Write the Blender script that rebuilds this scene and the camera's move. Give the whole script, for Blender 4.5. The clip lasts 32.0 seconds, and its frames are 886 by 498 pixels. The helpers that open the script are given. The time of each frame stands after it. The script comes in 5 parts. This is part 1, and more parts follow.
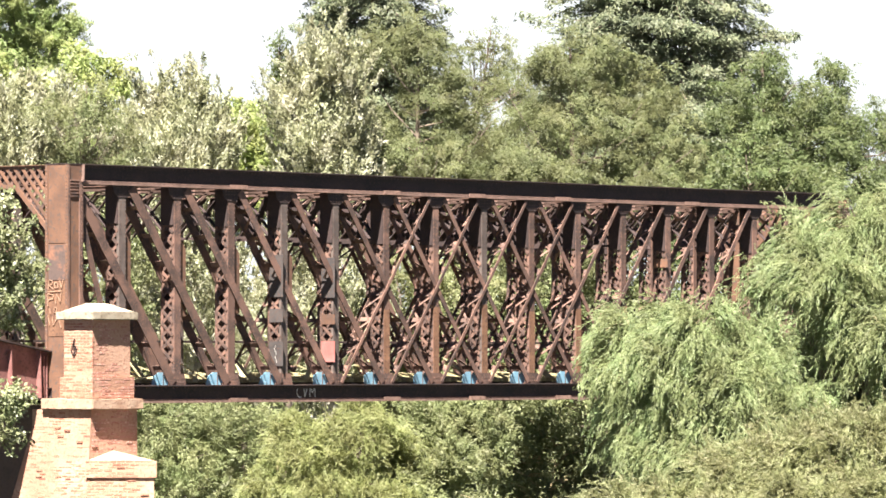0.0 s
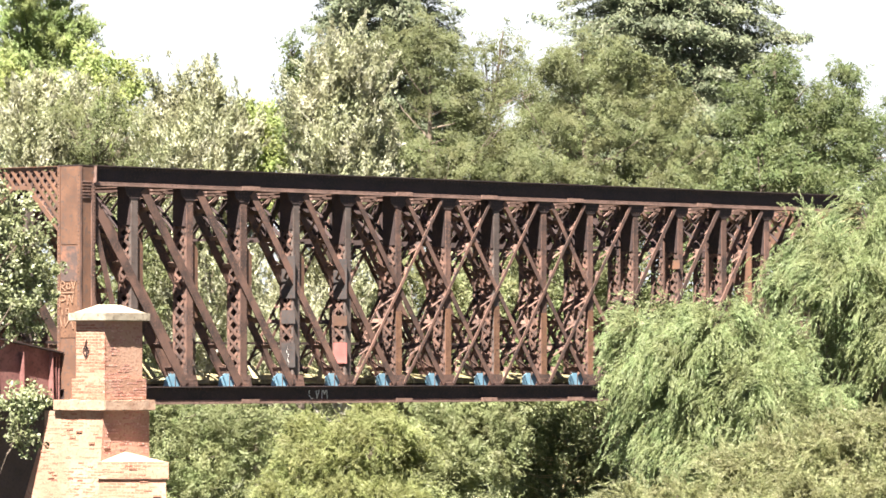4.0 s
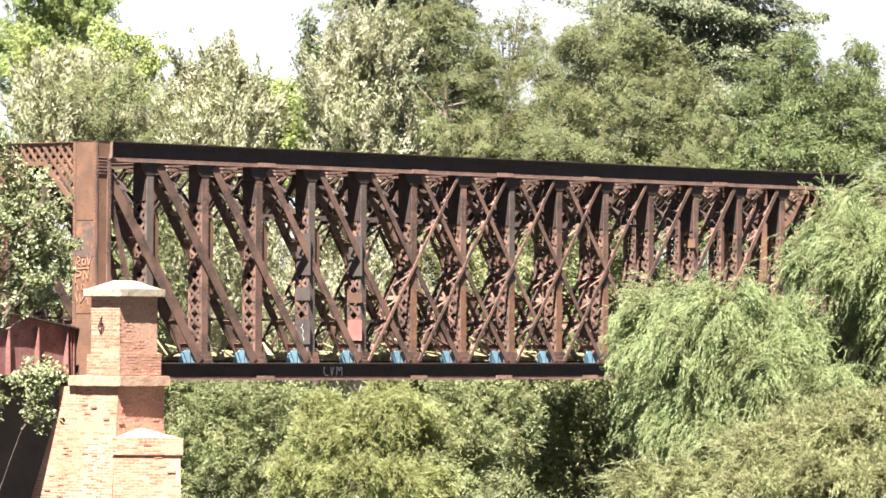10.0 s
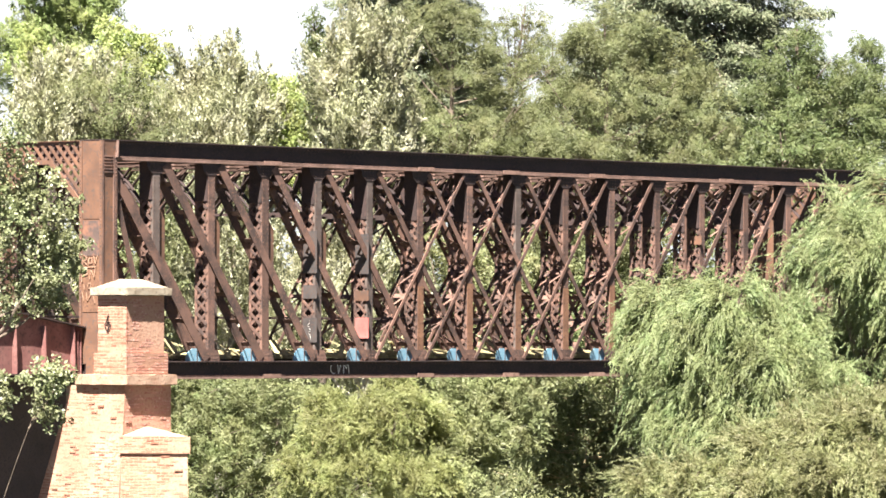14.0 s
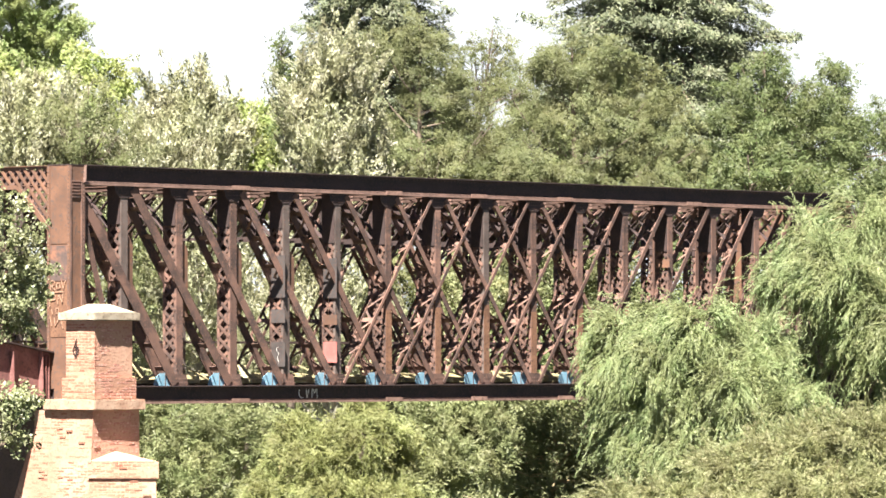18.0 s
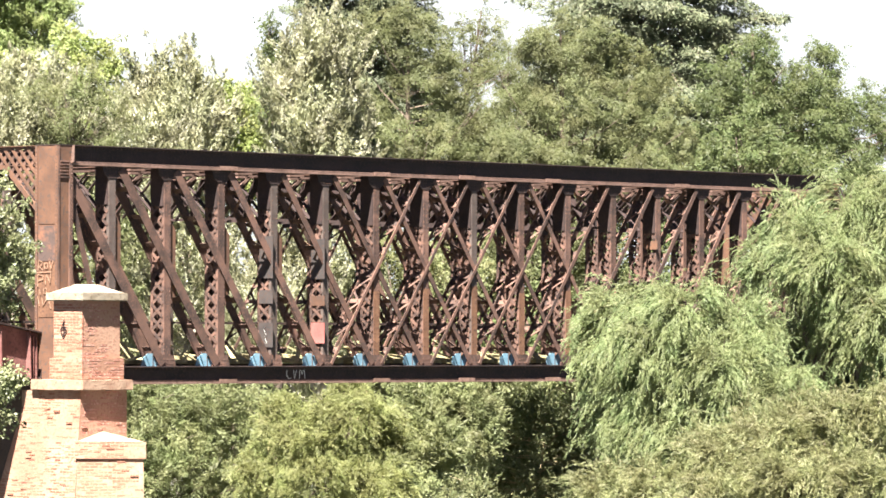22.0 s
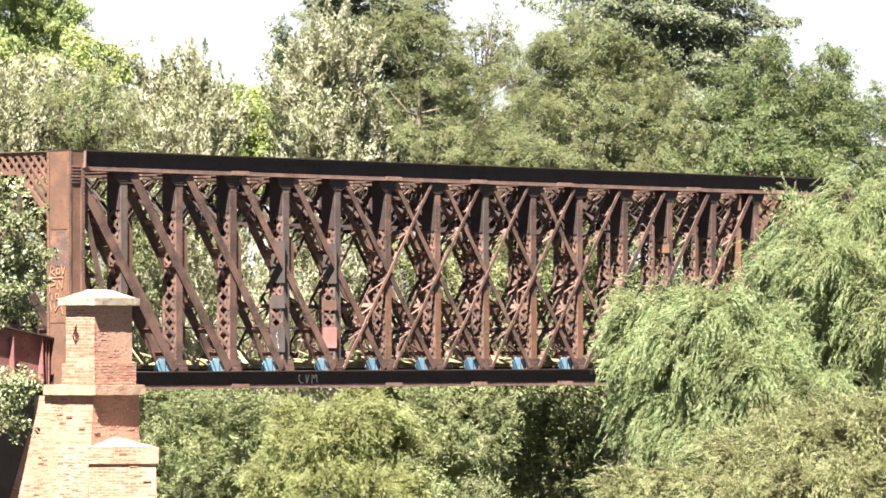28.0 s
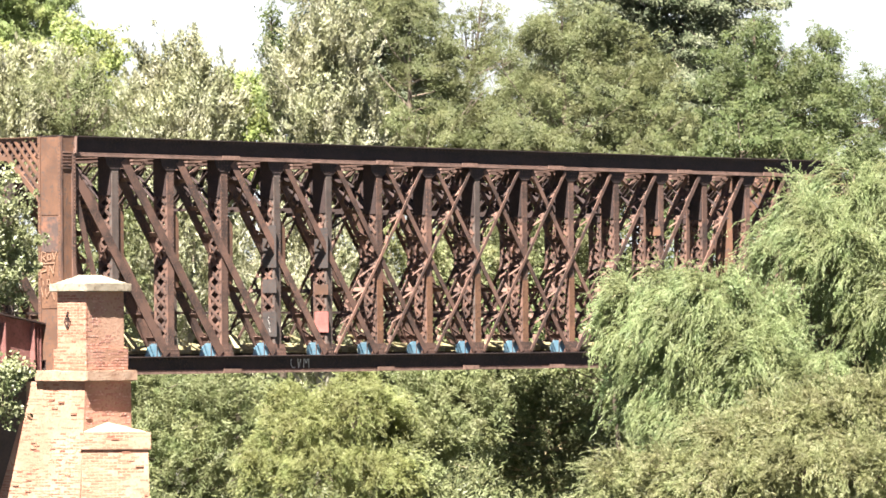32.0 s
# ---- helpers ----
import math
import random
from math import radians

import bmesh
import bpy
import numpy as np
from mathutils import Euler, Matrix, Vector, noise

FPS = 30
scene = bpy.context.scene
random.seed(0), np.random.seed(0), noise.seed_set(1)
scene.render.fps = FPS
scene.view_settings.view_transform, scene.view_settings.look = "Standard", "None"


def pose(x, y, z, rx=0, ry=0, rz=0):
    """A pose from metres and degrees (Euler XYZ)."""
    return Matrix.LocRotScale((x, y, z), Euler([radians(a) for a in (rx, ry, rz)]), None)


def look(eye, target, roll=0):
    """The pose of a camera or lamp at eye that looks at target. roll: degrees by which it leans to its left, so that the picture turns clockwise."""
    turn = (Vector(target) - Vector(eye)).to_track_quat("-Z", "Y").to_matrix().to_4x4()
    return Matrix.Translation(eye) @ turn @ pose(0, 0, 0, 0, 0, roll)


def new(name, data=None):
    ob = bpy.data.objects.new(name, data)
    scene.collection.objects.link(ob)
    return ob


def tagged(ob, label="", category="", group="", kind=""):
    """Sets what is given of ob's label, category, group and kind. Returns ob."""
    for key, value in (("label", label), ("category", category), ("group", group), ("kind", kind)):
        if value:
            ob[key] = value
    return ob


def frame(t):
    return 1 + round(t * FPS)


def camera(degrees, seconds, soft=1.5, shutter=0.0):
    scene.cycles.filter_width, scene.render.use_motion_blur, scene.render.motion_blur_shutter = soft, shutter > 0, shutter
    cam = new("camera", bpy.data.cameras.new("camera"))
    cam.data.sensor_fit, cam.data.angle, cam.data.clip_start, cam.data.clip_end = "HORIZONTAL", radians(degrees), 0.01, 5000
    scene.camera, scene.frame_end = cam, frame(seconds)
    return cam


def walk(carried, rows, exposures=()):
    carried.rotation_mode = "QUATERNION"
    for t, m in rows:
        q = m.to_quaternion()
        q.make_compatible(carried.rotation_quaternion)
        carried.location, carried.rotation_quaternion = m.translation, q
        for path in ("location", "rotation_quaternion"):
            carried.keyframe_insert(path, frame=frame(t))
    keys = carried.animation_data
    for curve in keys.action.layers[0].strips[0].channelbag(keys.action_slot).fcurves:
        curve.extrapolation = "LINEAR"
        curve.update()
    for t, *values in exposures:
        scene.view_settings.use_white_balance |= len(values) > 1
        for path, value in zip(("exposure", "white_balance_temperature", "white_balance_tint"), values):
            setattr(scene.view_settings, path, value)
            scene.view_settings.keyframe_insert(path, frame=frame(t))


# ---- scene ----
# The camera stands on the river bank and is held by hand: it only trembles.
cam = camera(9.5, 32.0, soft=1.65)
STAND = pose(-107.861, -106.554, 8.137, 91.2257, 0, -49.3967) @ pose(0, 0, 0, 0, 0, -0.028)
# seconds, tip up, turn to the left, lean (degrees)
TREMBLE = [
    (0, 0.0000, 0.0000, 0.000), (0.5, -0.0040, 0.0466, 0.029), (1, -0.0832, -0.0175, 0.023), (1.5, -0.1094, -0.0352, 0.158),
    (2, -0.0758, -0.0251, 0.064), (2.5, -0.0420, -0.0339, 0.137), (3, -0.0298, 0.0260, -0.009), (3.5, -0.0015, 0.1014, -0.029),
    (5.5, 0.0492, 0.1364, 0.192), (6, 0.1009, 0.1463, 0.208), (6.5, 0.1871, 0.1515, 0.293), (7, 0.2229, 0.1134, 0.361),
    (7.5, 0.1480, 0.1093, 0.384), (8, -0.0079, 0.1194, 0.301), (8.5, -0.1258, 0.1269, 0.450), (9, -0.1653, 0.1998, 0.496),
    (9.5, -0.1741, 0.2445, 0.390), (10, -0.2246, 0.2968, 0.310), (10.5, -0.3308, 0.3227, 0.320), (11, -0.3653, 0.3401, 0.477),
    (11.5, -0.3975, 0.4125, 0.165), (12, -0.4063, 0.4494, -0.119), (12.5, -0.3485, 0.3346, -0.091), (13, -0.2672, 0.2751, 0.182),
    (13.5, -0.2301, 0.3521, 0.181), (15.5, -0.3368, 0.2661, -0.174), (16, -0.2359, 0.2591, -0.286), (16.5, -0.1391, 0.1293, -0.172),
    (17, -0.0547, 0.1008, -0.111), (17.5, 0.0330, 0.0931, -0.156), (18, 0.0047, 0.0210, -0.047), (18.5, -0.0650, 0.0014, 0.044),
    (19, -0.0536, 0.0174, 0.003), (19.5, 0.0282, 0.0001, 0.039), (20, 0.0834, 0.0066, 0.180), (20.5, 0.0746, 0.0249, 0.064),
    (21, 0.0736, -0.0008, -0.033), (21.5, -0.0094, -0.1116, 0.060), (22, -0.1973, -0.1084, 0.113), (22.5, -0.3243, -0.0710, 0.033),
    (23, -0.3250, -0.0819, 0.104), (23.5, -0.3621, -0.0829, 0.109), (24, -0.3337, -0.1361, -0.022), (24.5, -0.2968, -0.2429, -0.156),
    (25, -0.3042, -0.1468, -0.362), (25.5, -0.2833, 0.0702, -0.450), (26, -0.2377, 0.1071, -0.416), (26.5, -0.2117, 0.0770, -0.273),
    (28.5, -0.1719, 0.0131, -0.061), (29, -0.2667, -0.0313, -0.134), (29.5, -0.2940, 0.0009, -0.055), (30, -0.3097, 0.0335, 0.134),
    (30.5, -0.3028, 0.0216, -0.159), (31, -0.2886, -0.0352, -0.306), (31.5, -0.3258, -0.0746, -0.347), (32, -0.3271, -0.0762, -0.367),
]
walk(cam, [(t, STAND @ pose(0, 0, 0, up, left, lean)) for t, up, left, lean in TREMBLE])

# ---- light ----
SUN = Vector((-0.4466, -0.194, 0.874)).normalized()
world = bpy.data.worlds.new("world")
scene.world = world
world.use_nodes = True
wn = world.node_tree
sky = wn.nodes.new("ShaderNodeTexSky")
sky.sky_type, sky.sun_disc = "NISHITA", False
sky.sun_elevation, sky.sun_rotation = math.asin(SUN.z), math.atan2(SUN.x, SUN.y)
sky.air_density, sky.dust_density, sky.ozone_density = 0.13, 0.24, 1.0
wn.links.new(sky.outputs["Color"], wn.nodes["Background"].inputs["Color"])
wn.nodes["Background"].inputs["Strength"].default_value = 0.05
sun = new("sun", bpy.data.lights.new("sun", "SUN"))
sun.data.energy, sun.data.angle, sun.data.color = 5.0, radians(0.5), (1.0, 0.95, 0.86)
sun.matrix_world = look((-60, -40, 90), Vector((-60, -40, 90)) - SUN)
scene.view_settings.exposure = 2.67


def sky_backdrop():
    """The bright hazy sky low over the far bank."""
    m = bpy.data.materials.new("bright_haze")
    m.use_nodes = True
    n, link = m.node_tree.nodes, m.node_tree.links.new
    e = n.new("ShaderNodeEmission")
    e.inputs["Color"].default_value, e.inputs["Strength"].default_value = (0.93, 0.97, 1.0, 1), 0.21
    link(e.outputs[0], n["Material Output"].inputs["Surface"])
    me = bpy.data.meshes.new("backdrop")
    mid, across = Vector((-107.861 + 0.7592 * 1500, -106.554 + 0.6508 * 1500, 0)), Vector((0.6508, -0.7592, 0))
    me.from_pydata([mid - across * 500 + Vector((0, 0, -5)), mid + across * 500 + Vector((0, 0, -5)), mid + across * 500 + Vector((0, 0, 260)), mid - across * 500 + Vector((0, 0, 260))], [], [(0, 1, 2, 3)])
    me.materials.append(m)
    tagged(new("backdrop", me), "bright hazy white summer sky", "sky", kind="structure")


sky_backdrop()

# ---- materials ----
def surface(name, base, second, third=None, scale=3.0, fine=30.0, rough=0.8, metal=0.0, bump=0.3, spread=0.25, contrast=(0.35, 0.65)):
    """Two colours in patches, a third in finer marks, and a fine relief."""
    m = bpy.data.materials.new(name)
    m.use_nodes = True
    n, link = m.node_tree.nodes, m.node_tree.links.new
    p = n["Principled BSDF"]
    p.inputs["Roughness"].default_value, p.inputs["Metallic"].default_value = rough, metal
    at = n.new("ShaderNodeTexCoord")
    info = n.new("ShaderNodeObjectInfo")
    shift = n.new("ShaderNodeVectorMath")
    shift.operation = "MULTIPLY_ADD"
    link(info.outputs["Random"], shift.inputs[0])
    shift.inputs[1].default_value = (7.3, 3.1, 5.7)
    link(at.outputs["Object"], shift.inputs[2])
    big, small = n.new("ShaderNodeTexNoise"), n.new("ShaderNodeTexNoise")
    for tex, s, d in ((big, scale, 4), (small, fine, 5)):
        tex.inputs["Scale"].default_value, tex.inputs["Detail"].default_value = s, d
        link(shift.outputs[0], tex.inputs["Vector"])
    ramp = n.new("ShaderNodeValToRGB")
    ramp.color_ramp.elements[0].position, ramp.color_ramp.elements[1].position = contrast
    ramp.color_ramp.elements[0].color, ramp.color_ramp.elements[1].color = (*base, 1), (*second, 1)
    link(big.outputs["Fac"], ramp.inputs["Fac"])
    out = ramp.outputs["Color"]
    if third:
        marks = n.new("ShaderNodeValToRGB")
        marks.color_ramp.elements[0].position, marks.color_ramp.elements[1].position = 0.52, 0.7
        link(small.outputs["Fac"], marks.inputs["Fac"])
        mix = n.new("ShaderNodeMixRGB")
        mix.inputs["Color2"].default_value = (*third, 1)
        link(marks.outputs["Color"], mix.inputs["Fac"])
        link(out, mix.inputs["Color1"])
        out = mix.outputs["Color"]
    hsv = n.new("ShaderNodeHueSaturation")
    rng_ = n.new("ShaderNodeMapRange")
    rng_.inputs["To Min"].default_value, rng_.inputs["To Max"].default_value = 1 - spread, 1 + spread
    geo, both = n.new("ShaderNodeNewGeometry"), n.new("ShaderNodeMath")
    both.operation = "WRAP"
    both.inputs[1].default_value, both.inputs[2].default_value = 1.0, 0.0
    add = n.new("ShaderNodeMath")
    link(info.outputs["Random"], add.inputs[0])
    link(geo.outputs["Random Per Island"], add.inputs[1])
    link(add.outputs[0], both.inputs[0])
    link(both.outputs[0], rng_.inputs["Value"])
    link(rng_.outputs["Result"], hsv.inputs["Value"])
    link(out, hsv.inputs["Color"])
    link(hsv.outputs["Color"], p.inputs["Base Color"])
    b = n.new("ShaderNodeBump")
    b.inputs["Strength"].default_value, b.inputs["Distance"].default_value = bump, 0.02
    link(small.outputs["Fac"], b.inputs["Height"])
    link(b.outputs["Normal"], p.inputs["Normal"])
    return m


def leaf(name, dark, mid, light, through_light=0.35, gloss=0.06, rough=0.5, middle=0.55, tuft=0.35, grain=2.2, hues=0.02):
    """Leaves that differ one by one and tuft by tuft, with light shining through them."""
    m = bpy.data.materials.new(name)
    m.use_nodes = True
    n, link = m.node_tree.nodes, m.node_tree.links.new
    p = n["Principled BSDF"]
    geo, ramp = n.new("ShaderNodeNewGeometry"), n.new("ShaderNodeValToRGB")
    ramp.color_ramp.elements[0].color, ramp.color_ramp.elements[1].color = (*dark, 1), (*light, 1)
    ramp.color_ramp.elements.new(middle).color = (*mid, 1)
    sprig, even, blend = n.new("ShaderNodeTexNoise"), n.new("ShaderNodeMapRange"), n.new("ShaderNodeMix")
    sprig.inputs["Scale"].default_value, sprig.inputs["Detail"].default_value = grain, 1
    even.inputs["From Min"].default_value, even.inputs["From Max"].default_value = 0.36, 0.64
    blend.inputs["Factor"].default_value = tuft
    link(sprig.outputs["Fac"], even.inputs["Value"])
    link(geo.outputs["Random Per Island"], blend.inputs["A"])
    link(even.outputs["Result"], blend.inputs["B"])
    link(blend.outputs["Result"], ramp.inputs["Fac"])
    patch, at = n.new("ShaderNodeTexNoise"), n.new("ShaderNodeTexCoord")
    patch.inputs["Scale"].default_value, patch.inputs["Detail"].default_value = 0.45, 2
    link(at.outputs["Object"], patch.inputs["Vector"])
    link(at.outputs["Object"], sprig.inputs["Vector"])
    rng_, hsv = n.new("ShaderNodeMapRange"), n.new("ShaderNodeHueSaturation")
    rng_.inputs["From Min"].default_value, rng_.inputs["From Max"].default_value = 0.3, 0.7
    rng_.inputs["To Min"].default_value, rng_.inputs["To Max"].default_value = 0.75, 1.25
    link(patch.outputs["Fac"], rng_.inputs["Value"])
    link(rng_.outputs["Result"], hsv.inputs["Value"])
    tint, warm = n.new("ShaderNodeTexNoise"), n.new("ShaderNodeMapRange")
    tint.inputs["Scale"].default_value, tint.inputs["Detail"].default_value = 0.9, 3
    link(at.outputs["Object"], tint.inputs["Vector"])
    link(tint.outputs["Fac"], warm.inputs["Value"])
    warm.inputs["From Min"].default_value, warm.inputs["From Max"].default_value = 0.3, 0.7
    warm.inputs["To Min"].default_value, warm.inputs["To Max"].default_value = 0.5 - hues, 0.5 + hues
    link(warm.outputs["Result"], hsv.inputs["Hue"])
    link(ramp.outputs["Color"], hsv.inputs["Color"])
    link(hsv.outputs["Color"], p.inputs["Base Color"])
    p.inputs["Roughness"].default_value, p.inputs["Specular IOR Level"].default_value = rough, gloss * 5
    t, mix = n.new("ShaderNodeBsdfTranslucent"), n.new("ShaderNodeMixShader")
    link(hsv.outputs["Color"], t.inputs["Color"])
    mix.inputs["Fac"].default_value = through_light
    link(p.outputs[0], mix.inputs[1])
    link(t.outputs[0], mix.inputs[2])
    link(mix.outputs[0], n["Material Output"].inputs["Surface"])
    return m


RUST = surface("rusted_iron", (0.058, 0.036, 0.031), (0.148, 0.081, 0.062), (0.178, 0.089, 0.06), 1.5, 16, 0.85, 0.0, 0.35, 0.3, (0.4, 0.6))
# Dark rust, darkened further to carry the shade on and inside the trusses.
RUST_DARK_SHADE = surface("dark_rusted_iron_with_shade", (0.022, 0.014, 0.0135), (0.044, 0.0255, 0.024), (0.068, 0.036, 0.03), 1.2, 18, 0.8, 0.0, 0.35, 0.15)
# Lighter rust that carries the sunlight on lips, tie plates and braces.
RUST_LIP = surface("rusted_iron_lit_tone", (0.13, 0.078, 0.062), (0.2, 0.12, 0.097), (0.085, 0.049, 0.039), 2.5, 14, 0.85, 0.0, 0.4, 0.2)
RUST_ORANGE = surface("orange_rusted_iron", (0.1, 0.05, 0.032), (0.16, 0.077, 0.045), (0.075, 0.052, 0.044), 1.5, 9, 0.85, 0.0, 0.3, 0.12)
RUST_BRIGHT = surface("bright_orange_rust", (0.13, 0.062, 0.036), (0.22, 0.108, 0.06), (0.09, 0.045, 0.03), 2.0, 14, 0.88, 0.0, 0.35, 0.15)
RUST_PALE = surface("pale_splice_rust", (0.2, 0.115, 0.09), (0.27, 0.16, 0.125), (0.13, 0.075, 0.058), 2.5, 14, 0.85, 0.0, 0.4, 0.1)
IRON_GREY = surface("grey_weathered_iron", (0.075, 0.057, 0.051), (0.115, 0.088, 0.078), (0.1, 0.055, 0.04), 2.5, 20, 0.75, 0.0, 0.3, 0.15)
IRON_SLATE = surface("slate_grey_iron", (0.04, 0.034, 0.034), (0.066, 0.054, 0.051), (0.08, 0.045, 0.034), 2.5, 16, 0.75, 0.0, 0.3, 0.1)
IRON_BLOTCHED = surface("grey_iron_with_rust_blotches", (0.085, 0.055, 0.047), (0.2, 0.09, 0.055), (0.06, 0.042, 0.038), 2.4, 9, 0.8, 0.0, 0.3, 0.1, (0.5, 0.66))
RED_IRON = surface("red_lead_painted_iron", (0.16, 0.064, 0.058), (0.235, 0.108, 0.096), (0.1, 0.05, 0.044), 2.0, 12, 0.75, 0.0, 0.2, 0.1)
RED_PAINT = surface("faded_red_paint", (0.3, 0.09, 0.08), (0.36, 0.13, 0.115), (0.24, 0.07, 0.06), 3.0, 25, 0.7, 0.0, 0.15, 0.05)
BLUE_PAINT = surface("sky_blue_paint", (0.14, 0.3, 0.42), (0.2, 0.38, 0.5), (0.32, 0.37, 0.39), 5.0, 24, 0.6, 0.0, 0.2, 0.1)
RUST_SCRAWL = surface("pale_orange_paint", (0.27, 0.155, 0.1), (0.36, 0.22, 0.15), (0.16, 0.085, 0.055), 5.0, 12, 0.8, 0.0, 0.1, 0.05)
WHITE_PAINT = surface("white_chalk_paint", (0.7, 0.68, 0.64), (0.8, 0.78, 0.74), None, 5.0, 40, 0.8, 0.0, 0.1, 0.05)
BRICK = surface("pale_red_brick", (0.235, 0.088, 0.055), (0.35, 0.17, 0.112), (0.4, 0.235, 0.162), 1.0, 20, 0.92, 0.0, 0.6, 0.18, (0.36, 0.6))
BRICK_BURNT = surface("burnt_red_brick", (0.16, 0.06, 0.042), (0.24, 0.1, 0.068), (0.12, 0.05, 0.038), 2.0, 18, 0.92, 0.0, 0.6, 0.2)
BRICK_RED = surface("red_worn_brick", (0.3, 0.128, 0.094), (0.44, 0.235, 0.18), (0.52, 0.36, 0.295), 2.6, 14, 0.92, 0.0, 0.6, 0.1)
MORTAR = surface("lime_mortar", (0.33, 0.172, 0.116), (0.41, 0.252, 0.18), (0.28, 0.14, 0.095), 0.9, 12, 0.95, 0.0, 0.6, 0.05)
RENDER_COAT = surface("weathered_cement", (0.25, 0.2, 0.145), (0.33, 0.28, 0.215), (0.16, 0.12, 0.085), 2.5, 9, 0.95, 0.0, 0.6, 0.05)
LEDGE_COAT = surface("brick_dusted_cement", (0.33, 0.2, 0.138), (0.4, 0.275, 0.2), (0.24, 0.13, 0.09), 2.5, 14, 0.95, 0.0, 0.6, 0.05)
# Old brickwork, with the shade under the span put into its colour.
WALL_SHADE = surface("old_brickwork_shade_tone", (0.09, 0.062, 0.05), (0.12, 0.08, 0.064), (0.07, 0.048, 0.039), 1.0, 20, 0.95, 0.0, 0.3, 0.05)
TIMBER = surface("bleached_timber", (0.27, 0.225, 0.12), (0.37, 0.32, 0.175), (0.17, 0.14, 0.08), 3.0, 20, 0.9, 0.0, 0.3, 0.25)
BARK = surface("brown_bark", (0.1, 0.075, 0.055), (0.17, 0.13, 0.1), (0.06, 0.045, 0.035), 2.0, 14, 0.95, 0.0, 0.5, 0.15)
TWIG = surface("tan_willow_twigs", (0.26, 0.2, 0.11), (0.36, 0.29, 0.17), (0.18, 0.13, 0.07), 3.0, 20, 0.85, 0.0, 0.3, 0.2)
BARK_WHITE = surface("pale_poplar_bark", (0.38, 0.345, 0.29), (0.48, 0.44, 0.38), (0.16, 0.135, 0.11), 2.0, 7, 0.9, 0.0, 0.4, 0.1)
# Soil coloured near black so less sunlight bounces up into the shade.
SOIL = surface("dark_soil_low_bounce", (0.022, 0.026, 0.012), (0.042, 0.043, 0.02), (0.018, 0.017, 0.011), 0.15, 2.0, 0.95, 0.0, 0.5, 0.0)
LEAF_SILVER = leaf("silver_poplar_leaves", (0.2, 0.205, 0.11), (0.345, 0.345, 0.215), (0.66, 0.63, 0.52), 0.5, middle=0.6, tuft=0.5, grain=1.8)
LEAF_PINE = leaf("light_green_pine_needles", (0.2, 0.25, 0.09), (0.28, 0.33, 0.135), (0.38, 0.42, 0.2), 0.6)
LEAF_LIME = leaf("lime_green_leaves", (0.23, 0.27, 0.09), (0.29, 0.33, 0.12), (0.37, 0.4, 0.16), 0.5)
LEAF_OLIVE = leaf("olive_green_leaflets", (0.103, 0.114, 0.047), (0.141, 0.152, 0.066), (0.18, 0.19, 0.088), 0.45, tuft=0.66, grain=1.6)
LEAF_GREEN = leaf("mid_green_leaves", (0.081, 0.105, 0.04), (0.115, 0.141, 0.056), (0.16, 0.185, 0.078), 0.48, tuft=0.57, grain=1.5)
LEAF_FIR = leaf("dark_needle_sprays", (0.07, 0.084, 0.05), (0.125, 0.142, 0.083), (0.215, 0.227, 0.136), 0.35, tuft=0.5, grain=1.3)
LEAF_WILLOW = leaf("willow_leaves", (0.112, 0.142, 0.058), (0.195, 0.23, 0.102), (0.325, 0.355, 0.188), 0.45, tuft=0.45, grain=2.2, hues=0.028)
LEAF_OSIER = leaf("grey_green_narrow_leaves", (0.125, 0.139, 0.057), (0.212, 0.222, 0.102), (0.43, 0.42, 0.245), 0.5, hues=0.028)
LEAF_SHRUB = leaf("light_shrub_leaves", (0.165, 0.187, 0.084), (0.225, 0.245, 0.116), (0.31, 0.322, 0.175), 0.5, tuft=0.55, grain=1.5)
LEAF_YELLOW = leaf("yellow_green_willow_leaves", (0.15, 0.17, 0.06), (0.235, 0.25, 0.1), (0.335, 0.342, 0.165), 0.5, tuft=0.5, grain=1.4)
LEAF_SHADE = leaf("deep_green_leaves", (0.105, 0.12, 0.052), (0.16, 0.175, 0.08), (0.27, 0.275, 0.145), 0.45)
LEAF_NEAR = leaf("broad_poplar_leaves", (0.095, 0.112, 0.048), (0.19, 0.205, 0.1), (0.38, 0.38, 0.26), 0.4, 0.08, 0.45, tuft=0.4)


# ---- shaping helpers ----
def slab(bm, x0, y0, z0, x1, y1, z1):
    """A box between two corners."""
    v = [bm.verts.new((x, y, z)) for z in (z0, z1) for y in (y0, y1) for x in (x0, x1)]
    for f in ((0, 2, 3, 1), (4, 5, 7, 6), (0, 1, 5, 4), (2, 6, 7, 3), (0, 4, 6, 2), (1, 3, 7, 5)):
        bm.faces.new([v[i] for i in f])


def bar(bm, a, b, wide, thick, flat=(0, 1, 0)):
    """A straight bar from a to b; flat is the direction of its thickness."""
    a, b = Vector(a), Vector(b)
    d = (b - a).normalized()
    t = Vector(flat)
    t = (t - d * t.dot(d)).normalized()
    w = d.cross(t)
    v = [bm.verts.new(p + w * (i * wide / 2) + t * (j * thick / 2)) for p in (a, b) for i, j in ((-1, -1), (1, -1), (1, 1), (-1, 1))]
    for f in ((3, 2, 1, 0), (4, 5, 6, 7), (0, 1, 5, 4), (1, 2, 6, 5), (2, 3, 7, 6), (3, 0, 4, 7)):
        bm.faces.new([v[i] for i in f])


